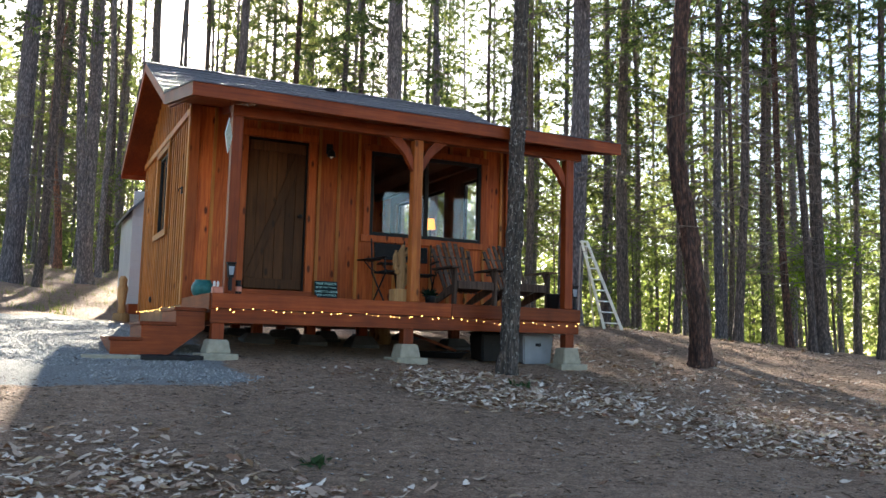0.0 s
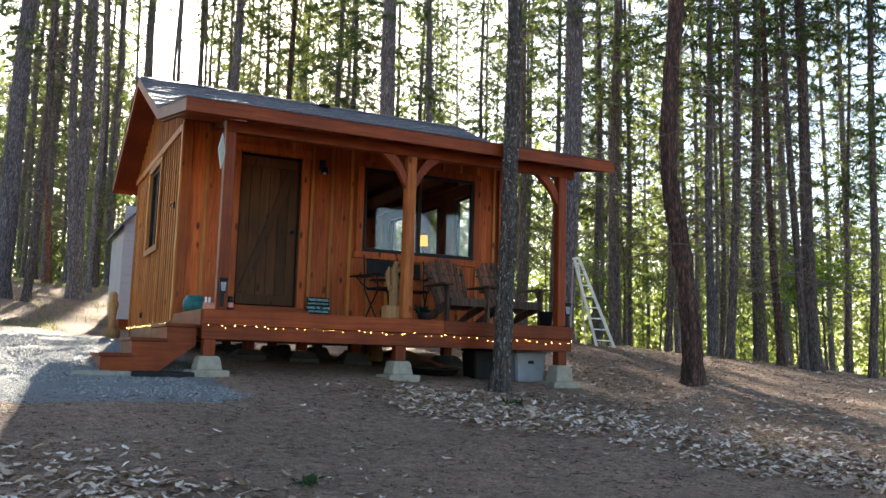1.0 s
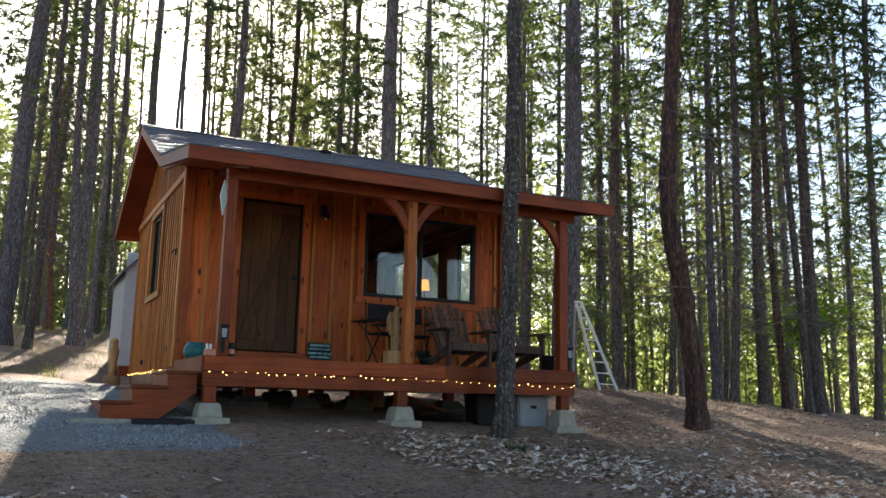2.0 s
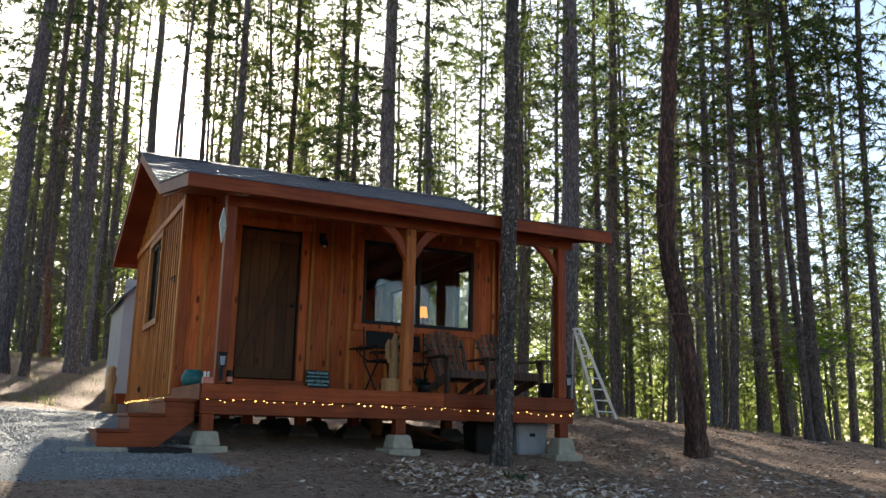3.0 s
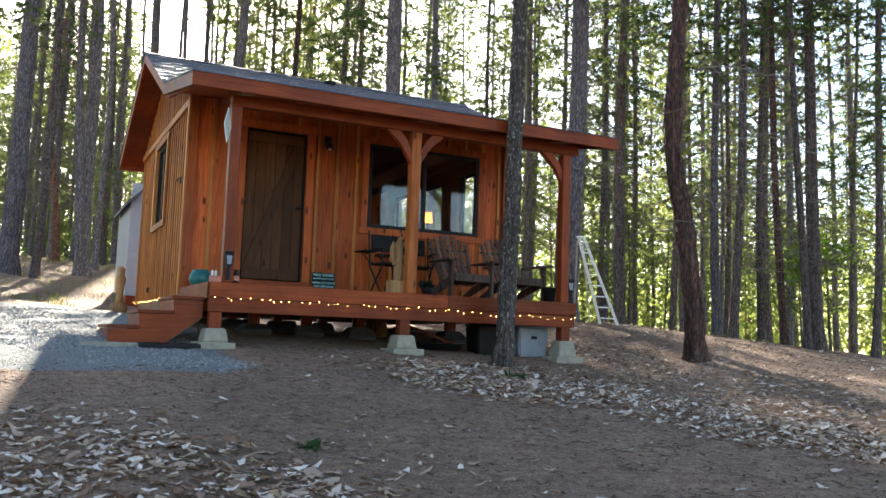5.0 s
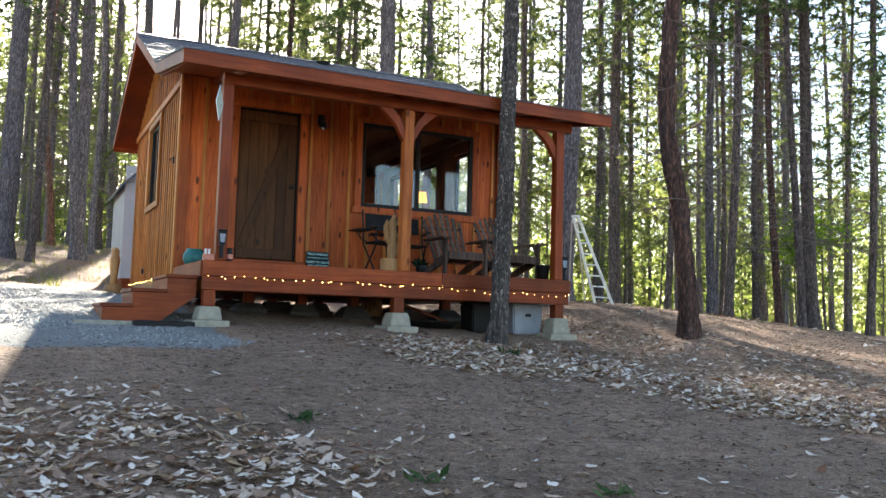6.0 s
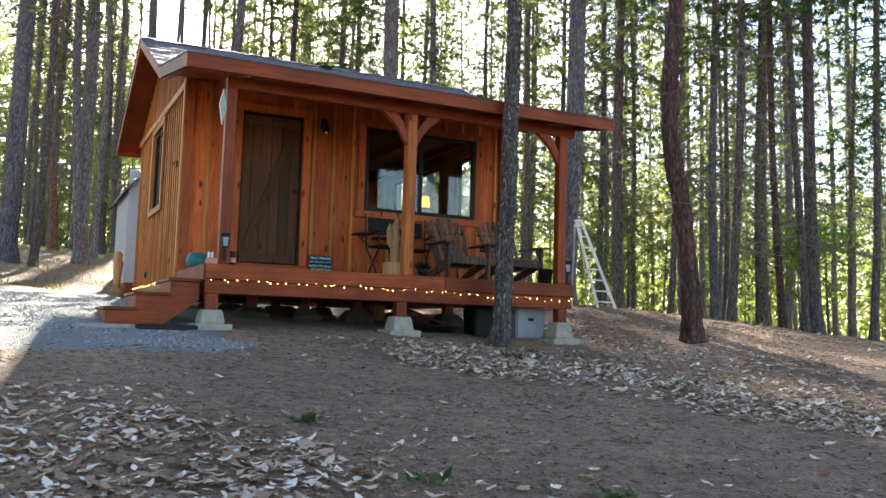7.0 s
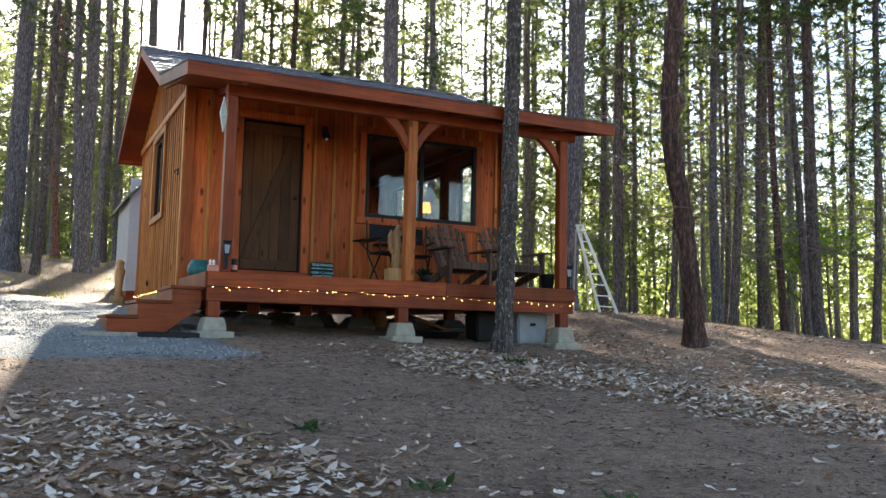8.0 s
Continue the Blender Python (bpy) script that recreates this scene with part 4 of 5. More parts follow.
for x, y, kind, up in ((-2.4, 22.0, "olive", 5.5), (-1.0, 29.5, "olive", 9.0), (3.0, 24.5, "olive", 11.0), (4.9, 28.5, "olive", 12.0), (5.7, 30.0, "olive", 8.0),
                       (0.1, 20.5, "olive", 8.5), (1.2, 27.5, "olive", 11.5), (2.3, 31.5, "olive", 13.5), (-0.4, 24.5, "low", 10.5), (6.4, 35.0, "low", 12.0)):
    tree(x, y, wood_rng.uniform(0.16, 0.26), (wood_rng.uniform(-0.02, 0.02), 0.0), kind, BARK_GREY, True, None, scale=1.1, lift=up)
for i in range(3):
    az, r = radians(24 + 14 * (i + wood_rng.random()) / 3), wood_rng.uniform(40, 58)
    tree(EYE[0] + math.sin(az) * r, EYE[1] + math.cos(az) * r, wood_rng.uniform(0.16, 0.28), (wood_rng.uniform(-0.01, 0.01), 0.0), ("olive", "olive", "low")[i % 3], None, True, None, scale=1.15, sides=8, rings=12, lift=wood_rng.uniform(8, 11))
for i in range(5):
    az, r = radians(-0.8 + 5 * (i + wood_rng.random()) / 5), wood_rng.uniform(38, 58)
    x, y = EYE[0] + math.sin(az) * r, EYE[1] + math.cos(az) * r
    tree(min(x, 0.173 * y - 5.2), y, wood_rng.uniform(0.16, 0.26), (0.0, 0.0), ("low", "olive")[i % 2], None, True, 26, scale=0.7, sides=8, rings=12, lift=wood_rng.uniform(2, 5))
for i in range(6):
    az, r = radians(11.2 + 6 * (i + wood_rng.random()) / 6), wood_rng.uniform(34, 60)
    x, y = EYE[0] + math.sin(az) * r, EYE[1] + math.cos(az) * r
    tree(max(x, 0.173 * y + 0.4), y, wood_rng.uniform(0.14, 0.22), (0.0, 0.0), ("olive", "thin")[i % 2], None, True, 26, scale=0.75, sides=8, rings=12, lift=wood_rng.uniform(2, 6))
made = 0
while made < 52:
    az, r = radians(wood_rng.uniform(-4, 58)), wood_rng.uniform(30, 70)
    x, y = EYE[0] + math.sin(az) * r, EYE[1] + math.cos(az) * r
    if (6 < x - 0.173 * y < 13 and y < 26) or (-3.4 < x - 0.173 * y < 0.5 and y < 30) or (1.2 < x - 0.173 * y < 4.4 and y < 36):
        continue
    bush(x, y, wood_rng.uniform(0.7, 1.3), wood_rng.random() < 0.5)
    made += 1
for x, y, s in ((16.2, 6.2, 0.8), (19.5, 8.0, 1.1), (18.5, 4.0, 0.9), (14.5, 12.5, 0.9), (17.5, 13.0, 1.0)):
    bush(x, y, s)
for x, y, s in ((16.1, 5.6, 0.62), (17.9, 7.6, 0.75)):
    bush(x, y, s, False, "maple sapling with yellow-green leaves, coloured bright as if in sun", MAPLE)
for x, y, k in ((-1.5, 34, 0.9), (0.4, 41, 1.0), (-3.2, 36, 0.9), (2.2, 52, 1.1), (-0.6, 47, 1.0), (1.2, 58, 1.2), (3.6, 62, 1.2)):
    bush(x, y, k)
# the wood goes on at both sides and behind
for i in range(20):
    az, r = radians(75 + i * 13.5 + wood_rng.uniform(-3, 3)), wood_rng.uniform(22, 45)
    tree(EYE[0] + math.sin(az) * r, EYE[1] + math.cos(az) * r, wood_rng.uniform(0.25, 0.5), (0, 0), wood_rng.choice(("tall", "low", "drape")), None, False, None, sides=8, rings=10)


def far_woods():
    """Distant conifers and brush, too far to tell tree from tree."""
    rg = np.random.default_rng(3)
    parts = []
    for i in range(460):
        az, r = radians(-38 + 128 * (i + rg.uniform()) / 460), rg.uniform(78, 145)
        open_side = 1 / (1 + math.exp(-(math.degrees(az) - 36) / 4))
        top = min(32, 0.44 * (r - 12) - 3) * rg.uniform(0.75, 1.0) * (1 - 0.5 * open_side)
        n = int(rg.uniform(80, 150))
        q = rg.uniform(0.08, 1, n)
        rad = (0.4 + 3.4 * (1 - q)) * np.sqrt(rg.uniform(0.05, 1, n))
        ang = rg.uniform(0, 6.283, n)
        parts.append(np.stack([EYE[0] + math.sin(az) * r + rad * np.cos(ang), EYE[1] + math.cos(az) * r + rad * np.sin(ang), top * q - 0.25 * rad], -1))
    n = 15000
    az, r = np.radians(rg.uniform(-40, 95, n)), rg.uniform(80, 150, n)
    parts.append(np.stack([EYE[0] + np.sin(az) * r, EYE[1] + np.cos(az) * r, -2 + rg.uniform(0, 1, n) ** 1.4 * (8 + 3 * np.sin(az * 23))], -1))
    base = np.concatenate(parts)
    n = len(base)
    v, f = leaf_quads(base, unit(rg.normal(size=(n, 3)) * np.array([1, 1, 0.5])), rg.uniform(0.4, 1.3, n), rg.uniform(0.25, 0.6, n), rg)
    ob = new("far_woods", raw_mesh("far_woods", v, f.tolist(), FARLEAF_HAZED))
    tagged(ob, "distant woodland foliage beyond the trunks, coloured pale for haze and sun", "woods", kind="stuff")


far_woods()


def understory():
    """Brush between the far trunks: many small leaves in uneven clumps."""
    rg = np.random.default_rng(17)
    k = 330
    az = np.radians(np.concatenate([rg.uniform(22, 60, 250), rg.uniform(-5, 22, 80)]))
    r = rg.uniform(44, 84, k)
    tall = np.where(az > 0.38, rg.uniform(2.5, 9.5, k), rg.uniform(1.5, 5, k))
    pick = rg.integers(0, k, 26000)
    n = len(pick)
    off = rg.normal(0, 1, (n, 2)) * (0.5 + 0.12 * tall[pick])[:, None]
    x, y = EYE[0] + np.sin(az[pick]) * r[pick] + off[:, 0], EYE[1] + np.cos(az[pick]) * r[pick] + off[:, 1]
    z = height(x, y) + tall[pick] * rg.uniform(0.05, 1, n)
    keep = ~((x - 0.173 * y > -4.2) & (x - 0.173 * y < -0.8) & (z > 4))
    base = np.stack([x, y, z], -1)[keep]
    n = len(base)
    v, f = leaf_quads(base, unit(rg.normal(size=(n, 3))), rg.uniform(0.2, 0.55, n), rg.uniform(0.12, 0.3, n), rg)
    tagged(new("understory", raw_mesh("understory", v, f.tolist(), BRUSH)), "green brush between the far trunks, coloured pale as if hazy and sunlit", "brush", kind="stuff")


understory()


# ---- ground cover ----
def litter():
    """Fallen oak leaves, curled, thick in drifts and thin elsewhere."""
    rg = np.random.default_rng(21)
    n = 130000
    x, y = rg.uniform(-6, 13, n), rg.uniform(-8.5, 5, n)

    def step(a, b, v):
        return np.clip((v - a) / (b - a), 0, 1)
    edge = np.where(y > -5.05, np.minimum(np.maximum(-0.2 - 1.1 * (y + 5.05), -1.1), -0.2), -0.2 + 0.35 * (y + 5.05)) + 0.18 * np.sin(y * 5.3 + x)
    patch = step(-3.0, -5.0, y) * np.maximum(step(0.35, -0.3, x - edge), 0.14 * step(1.6, 0.3, x - edge))
    clump = 0.5 + 0.5 * np.sin(x * 2.1 + 1.3 * np.sin(y * 1.7)) * np.sin(y * 2.4 + np.sin(x * 1.9))
    across, along = (x - 1.4) * 0.794 + (y + 1.9) * 0.607, (x - 1.4) * 0.607 - (y + 1.9) * 0.794
    across = across + 0.22 * np.sin(along * 2.3) + 0.1 * np.sin(along * 6.1)
    band = step(-0.1, 0.3, across) * (0.85 * np.exp(-np.maximum(across - 1.1, 0) / 0.8) + 0.16) * step(-1.3, -0.2, along) * step(8.5, 6.0, along) * step(6.5, 4.0, across)
    dens = 0.78 * patch * (0.4 + 0.6 * clump) + 1.05 * band * (0.35 + 0.65 * clump) + 0.011
    under = (x > -1.4) & (x < 5.0) & (y > -0.6)
    gravel = (x < -0.1) & (y > -2.4)
    keep = (rg.uniform(size=n) < dens) & ~under & ~gravel
    x, y = x[keep], y[keep]
    n = len(x)
    z = height(x, y) + 0.012
    outline = np.array([(0, -0.6), (0.24, -0.3), (0.2, -0.1), (0.36, 0.06), (0.24, 0.34), (0, 0.58), (-0.24, 0.34), (-0.36, 0.06), (-0.2, -0.1), (-0.24, -0.3)])
    m = len(outline)
    size = rg.uniform(0.04, 0.105, n)
    curl, fold = rg.uniform(-0.2, 0.7, n), rg.uniform(-0.5, 0.75, n)
    px = outline[None, :, 0] * rg.uniform(0.5, 1.1, n)[:, None]
    py = np.repeat(outline[None, :, 1], n, 0)
    pz = curl[:, None] * (py ** 2) * 0.9 + fold[:, None] * np.abs(px) * 0.8 + rg.normal(0, 0.03, (n, m))
    a, tx, ty = rg.uniform(0, 6.283, n), rg.normal(0, 0.2, n), rg.normal(0, 0.2, n)
    qx = px * np.cos(a)[:, None] - py * np.sin(a)[:, None]
    qy = px * np.sin(a)[:, None] + py * np.cos(a)[:, None]
    qz = pz + qx * tx[:, None] + qy * ty[:, None]
    qz = qz - qz.min(1, keepdims=True)
    rim = np.stack([x[:, None] + qx * size[:, None], y[:, None] + qy * size[:, None], z[:, None] + qz * size[:, None]], -1)
    mid = np.stack([x, y, z + (0 - (pz + qx * tx[:, None] + qy * ty[:, None]).min(1)) * size * 0.9], -1)[:, None]
    v = np.concatenate([rim, mid], 1).reshape(-1, 3)
    b = (np.arange(n) * (m + 1))[:, None]
    k = np.arange(m)[None]
    f = np.stack([b + k, b + (k + 1) % m, np.repeat(b + m, m, 1)], -1).reshape(-1, 3)
    tagged(new("fallen_leaves", raw_mesh("fallen_leaves", v, f.tolist(), FALLEN)), "dry curled oak leaves lying in drifts on the soil", "fallen leaves", kind="stuff")


def stones(name, label, n, region, size, seed, material):
    rg = np.random.default_rng(seed)
    x, y = region(rg, n)
    n = len(x)
    z = height(x, y)
    s = rg.uniform(*size, n)
    base = np.array([(1, 0, 0), (-1, 0, 0), (0, 1, 0), (0, -1, 0), (0, 0, 0.7), (0, 0, -0.5)])
    p = base[None] * (0.6 + 0.8 * rg.uniform(size=(n, 6, 1))) + rg.normal(0, 0.15, (n, 6, 3))
    a = rg.uniform(0, 6.283, n)
    q = p.copy()
    q[..., 0] = p[..., 0] * np.cos(a)[:, None] - p[..., 1] * np.sin(a)[:, None]
    q[..., 1] = p[..., 0] * np.sin(a)[:, None] + p[..., 1] * np.cos(a)[:, None]
    v = (np.stack([x, y, z + s * 0.25], -1)[:, None] + q * s[:, None, None]).reshape(-1, 3)
    tri = np.array([(0, 2, 4), (2, 1, 4), (1, 3, 4), (3, 0, 4), (2, 0, 5), (1, 2, 5), (3, 1, 5), (0, 3, 5)])
    f = (np.arange(n)[:, None, None] * 6 + tri[None]).reshape(-1, 3)
    tagged(new(name, raw_mesh(name, v, f.tolist(), material)), label, "gravel", kind="stuff")


def drive(rg, n):
    """The gravelled way along the side of the cabin, with a ragged edge."""
    x, y = rg.uniform(-6, 0.9, n), rg.uniform(-2.3, 3.6, n)
    edge = -1.45 - 0.06 * x + 0.22 * np.sin(x * 1.9) + 0.12 * np.sin(x * 5.1)
    right = -0.1 + 0.25 * np.sin(y * 4)
    keep = (y > edge + np.abs(rg.normal(0, 0.12, n)) - 0.1) & (x < right) & ~((y > -0.05) & (x > -0.3)) & (rg.uniform(size=n) < np.clip((4.2 - y) / 1.4, 0, 1))
    return x[keep], y[keep]


def scatter(rg, n):
    x, y = rg.uniform(-5, 11, n), rg.uniform(-8.5, 3, n)
    return x, y


def grass():
    rg = np.random.default_rng(9)
    n = 9000
    c = rg.uniform(0, 1, (260, 2)) * np.array([26, 20]) + np.array([-8, 7])
    p = c[rg.integers(0, 260, n)] + rg.normal(0, 0.35, (n, 2))
    p = p[(p[:, 0] < -1.2) | (p[:, 0] > 6.5) | (p[:, 1] > 11)]
    n = len(p)
    base = np.stack([p[:, 0], p[:, 1], height(p[:, 0], p[:, 1]) - 0.01], -1)
    v, f = blades(base, unit(rg.normal(0, 0.45, (n, 3)) + np.array([0, 0, 1])), rg.uniform(0.06, 0.22, n), np.full(n, 0.018), rg)
    tagged(new("grass", raw_mesh("grass", v, f.tolist(), GRASS)), "thin dry grass between the trees", "grass", kind="stuff")


def debris():
    """Needles, twigs and bark crumbs lying flat."""
    rg = np.random.default_rng(14)
    n = 26000
    x, y = rg.uniform(-6, 13, n), rg.uniform(-9, 5, n)
    keep = ~((x < 0.1) & (y > -1.3)) & ~((x > -0.3) & (x < 5) & (y > 0.3))
    x, y = x[keep], y[keep]
    n = len(x)
    base = np.stack([x, y, height(x, y) + 0.006], -1)
    a = rg.uniform(0, 6.283, n)
    d = np.stack([np.cos(a), np.sin(a), rg.normal(0.04, 0.08, n)], -1)
    ln, wd = rg.uniform(0.02, 0.1, n), rg.uniform(0.004, 0.02, n)
    side = np.stack([-np.sin(a), np.cos(a), np.zeros(n)], -1) * wd[:, None]
    v = np.stack([base - side, base + d * ln[:, None] * 0.5 + np.array([0, 0, 0.006]), base + d * ln[:, None], base + side], 1).reshape(-1, 3)
    tagged(new("forest_debris", raw_mesh("forest_debris", v, np.arange(4 * n).reshape(-1, 4).tolist(), DEBRIS)), "brown needles, twigs and bark crumbs on the soil", "debris", kind="stuff")


litter()
debris()
stones("gravel", "pale grey crushed gravel spread beside the steps", 46000, drive, (0.0045, 0.013), 4, STONE)
stones("grit", "small stones and crumbs on the bare soil", 10000, scatter, (0.004, 0.013), 6, GRIT)
grass()


# ---- things on and round the porch ----
def adirondack(x, y, rz, label):
    c = thing("adirondack_chair", (x, y, DECK), label, "chair", "adirondack chairs on the porch", rz)
    for i in range(5):
        y0 = -0.02 + i * 0.095
        z = 0.335 - i * 0.024
        part("seat_slat", beam((-0.28, y0, z), (0.28, y0, z), 0.088, 0.02, (0, 0.24, 1)), GREYWOOD, c)
    part("front_apron", box(-0.28, 0.28, -0.09, -0.068, 0.24, 0.345, 0.004), GREYWOOD, c)
    for s in (-1, 1):
        part("front_leg", box(s * 0.32 - 0.02, s * 0.32 + 0.02, -0.09, 0.0, 0, 0.52, 0.005), GREYWOOD, c)
        part("side_rail", prism([(-0.06, 0.22), (-0.06, 0.325), (0.42, 0.2), (0.86, 0.02), (0.86, 0.0), (0.74, 0.0)], s * 0.285 - 0.012, s * 0.285 + 0.012, "x"), GREYWOOD, c)
        part("arm", prism([(s * 0.27, -0.15), (s * 0.42, -0.15), (s * 0.43, -0.02), (s * 0.40, 0.5), (s * 0.33, 0.58), (s * 0.29, 0.2)], 0.521, 0.545), GREYWOOD, c).matrix_basis = Matrix(((1, 0, 0, 0), (0, 0, 1, 0), (0, 1, 0, 0), (0, 0, 0, 1)))
        part("arm_support", prism([(0.0, 0.36), (0.0, 0.52), (0.08, 0.52)], s * 0.32 - 0.012, s * 0.32 + 0.012, "x"), GREYWOOD, c)
    tops = (0.86, 0.92, 0.96, 0.975, 0.96, 0.92, 0.86)
    for i, top in enumerate(tops):
        k = (i - 3) * 0.079
        f = (i - 3) * 0.098
        part("back_slat", beam((k, 0.36, 0.2), (f, 0.36 + 0.42 * top / 0.975, top), 0.062, 0.018, (0, -1, 0.4), 0.006), GREYWOOD, c)
    part("back_rail", beam((-0.31, 0.6, 0.5), (0.31, 0.6, 0.5), 0.05, 0.03), GREYWOOD, c)
    part("back_rail", beam((-0.3, 0.72, 0.74), (0.3, 0.72, 0.74), 0.05, 0.025), GREYWOOD, c)
    return c


adirondack(3.5, 0.62, 1, "weathered grey adirondack chair with a slatted fan back")
adirondack(4.34, 0.56, 3, "weathered slatted adirondack chair beside the corner post")


def folding_chair(x, y, rz):
    c = thing("folding_chair", (x, y, DECK), "black folding camp chair with cloth seat and side tray", "chair", "black folding chairs on the porch", rz)
    for s in (-1, 1):
        part("leg", tube([(s * 0.27, -0.22, 0), (s * 0.27, 0.2, 0.46)], 0.012, 8), BLACK, c)
        part("leg", tube([(s * 0.25, 0.22, 0), (s * 0.25, -0.2, 0.46)], 0.012, 8), BLACK, c)
        part("back_post", tube([(s * 0.27, 0.19, 0.44), (s * 0.27, 0.25, 0.95)], 0.012, 8), BLACK, c)
        part("arm_post", tube([(s * 0.27, -0.2, 0.44), (s * 0.28, -0.2, 0.64)], 0.011, 8), BLACK, c)
        part("armrest", box(s * 0.28 - 0.03, s * 0.28 + 0.03, -0.26, 0.24, 0.64, 0.665, 0.008), BLACK, c)
    part("seat", box(-0.25, 0.25, -0.22, 0.2, 0.445, 0.475, 0.012), LEATHER, c)
    part("back_cloth", beam((0, 0.235, 0.66), (0, 0.265, 0.9), 0.44, 0.02, (0, -1, 0), 0.008), LEATHER, c)
    part("side_tray", box(-0.56, -0.33, -0.2, 0.12, 0.6, 0.618, 0.008), BLACKPLASTIC, c)
    part("tray_arm", tube([(-0.5, 0.0, 0.6), (-0.4, 0.0, 0.5), (-0.28, 0.0, 0.44)], 0.009, 6), BLACK, c)
    return c


folding_chair(2.58, 1.25, 6)
folding_chair(3.0, 1.5, -14)


def carving():
    c = thing("wood_carving", (2.27, 0.3, DECK), "pale driftwood carving with stubby arms on a wooden block", "sculpture")
    part("block", box(-0.13, 0.13, -0.1, 0.1, 0, 0.17, 0.012), PALEWOOD, c)
    arms = [([(0, 0, 0.17), (0.01, 0, 0.4), (-0.01, 0, 0.62), (0.02, 0, 0.76)], [0.055, 0.058, 0.048, 0.018]),
            ([(0.02, 0, 0.34), (0.1, 0, 0.4), (0.12, 0, 0.52), (0.11, 0, 0.6)], [0.038, 0.038, 0.033, 0.014]),
            ([(-0.02, 0, 0.38), (-0.09, 0, 0.44), (-0.1, 0, 0.58), (-0.08, 0, 0.68)], [0.034, 0.034, 0.03, 0.013])]
    stub = random.Random(8)
    for k in range(9):
        z, a = 0.22 + 0.05 * k, stub.choice((0, math.pi)) + stub.uniform(-0.7, 0.7)
        dx, dy, up = math.cos(a) * stub.uniform(0.07, 0.13), math.sin(a) * 0.08, stub.uniform(0.06, 0.16)
        arms.append(([(0, 0, z), (dx * 0.7, dy * 0.7, z + 0.03), (dx, dy, z + up)], [0.032, 0.028, 0.008]))
    bm = joined(*[tube(p, r, 9) for p, r in arms])
    for v in bm.verts:
        v.co += Vector((noise.noise(v.co * 22), noise.noise(v.co * 22 + Vector((5, 0, 0))), noise.noise(v.co * 18 + Vector((0, 7, 0))))) * 0.026
    tagged(part("carved_body", bm, PALEWOOD, c), kind="stuff")


carving()


def succulent():
    c = thing("potted_plant", (2.66, 0.22, DECK), "dark spiky succulent in a low black pot", "plant")
    part("pot", turned([(0.06, 0), (0.075, 0.07), (0.082, 0.1), (0.07, 0.1), (0.065, 0.085)], 18), BLACKPLASTIC, c, smooth=True)
    rg = np.random.default_rng(2)
    d = unit(rg.normal(0, 1, (60, 3)) * np.array([1, 1, 0.5]) + np.array([0, 0, 0.5]))
    v, f = leaf_quads(np.tile([[0, 0, 0.09]], (60, 1)) + d * 0.02, d, rg.uniform(0.08, 0.15, 60), np.full(60, 0.03), rg)
    piece("leaves", raw_mesh("leaves", v, f.tolist(), DARKLEAF), c)


succulent()


def sign():
    s = thing("sign", (1.78, 1.9, DECK), "small dark sign with teal lettering leaning on the wall", "sign")
    s.matrix_basis = pose(1.78, 1.87, DECK, -8, 0, 0)
    part("board", box(-0.17, 0.17, 0, 0.02, 0.02, 0.335, 0.004), SIGNBOARD, s)
    part("foot", box(-0.16, 0.16, -0.005, 0.03, 0.0, 0.019, 0.002), SIGNBOARD, s)
    for text, z, size in (("TRUE FRIENDS", 0.28, 0.048), ("ARE DIFFICULT TO FIND", 0.232, 0.029), ("HARD TO LEAVE", 0.165, 0.046), ("AND IMPOSSIBLE", 0.115, 0.04)):
        cu = bpy.data.curves.new("lettering", "FONT")
        cu.body, cu.size, cu.align_x, cu.extrude = text, size, "CENTER", 0.0015
        cu.materials.append(LETTER)
        ob = new("lettering", cu)
        ob.parent = s
        ob.matrix_basis = pose(0, -0.0025, z, 90, 0, 0)
    return s


sign()


def lantern(x, y, z, rz, label, hung):
    c = thing("solar_lantern", (x, y, z), label, "lantern", "black solar lanterns", rz)
    part("stem", box(-0.02, 0.02, -0.014, 0.014, 0.0, 0.16, 0.004), BLACKPLASTIC, c)
    part("housing", prism([(-0.03, 0.15), (0.03, 0.15), (0.045, 0.31), (-0.045, 0.31)], -0.035, 0.03), BLACKPLASTIC, c)
    part("lens", prism([(-0.022, 0.18), (0.022, 0.18), (0.032, 0.28), (-0.032, 0.28)], -0.0385, -0.0355), GREYPLASTIC, c)
    part("cap", box(-0.055, 0.055, -0.05, 0.04, 0.311, 0.33, 0.006), BLACKPLASTIC, c)
    if not hung:
        part("foot", turned([(0.05, 0), (0.045, 0.02), (0.015, 0.03)], 14), BLACKPLASTIC, c)
    else:
        part("bracket", box(-0.02, 0.02, 0.0145, 0.046, 0.05, 0.11, 0.003), BLACKPLASTIC, c)
    return c


lantern(-0.01, -0.027, 0.81, 0, "black solar lantern fixed to the porch post", True)
lantern(4.81, 0.06, DECK, -18, "black solar spotlight standing by the corner post", False)


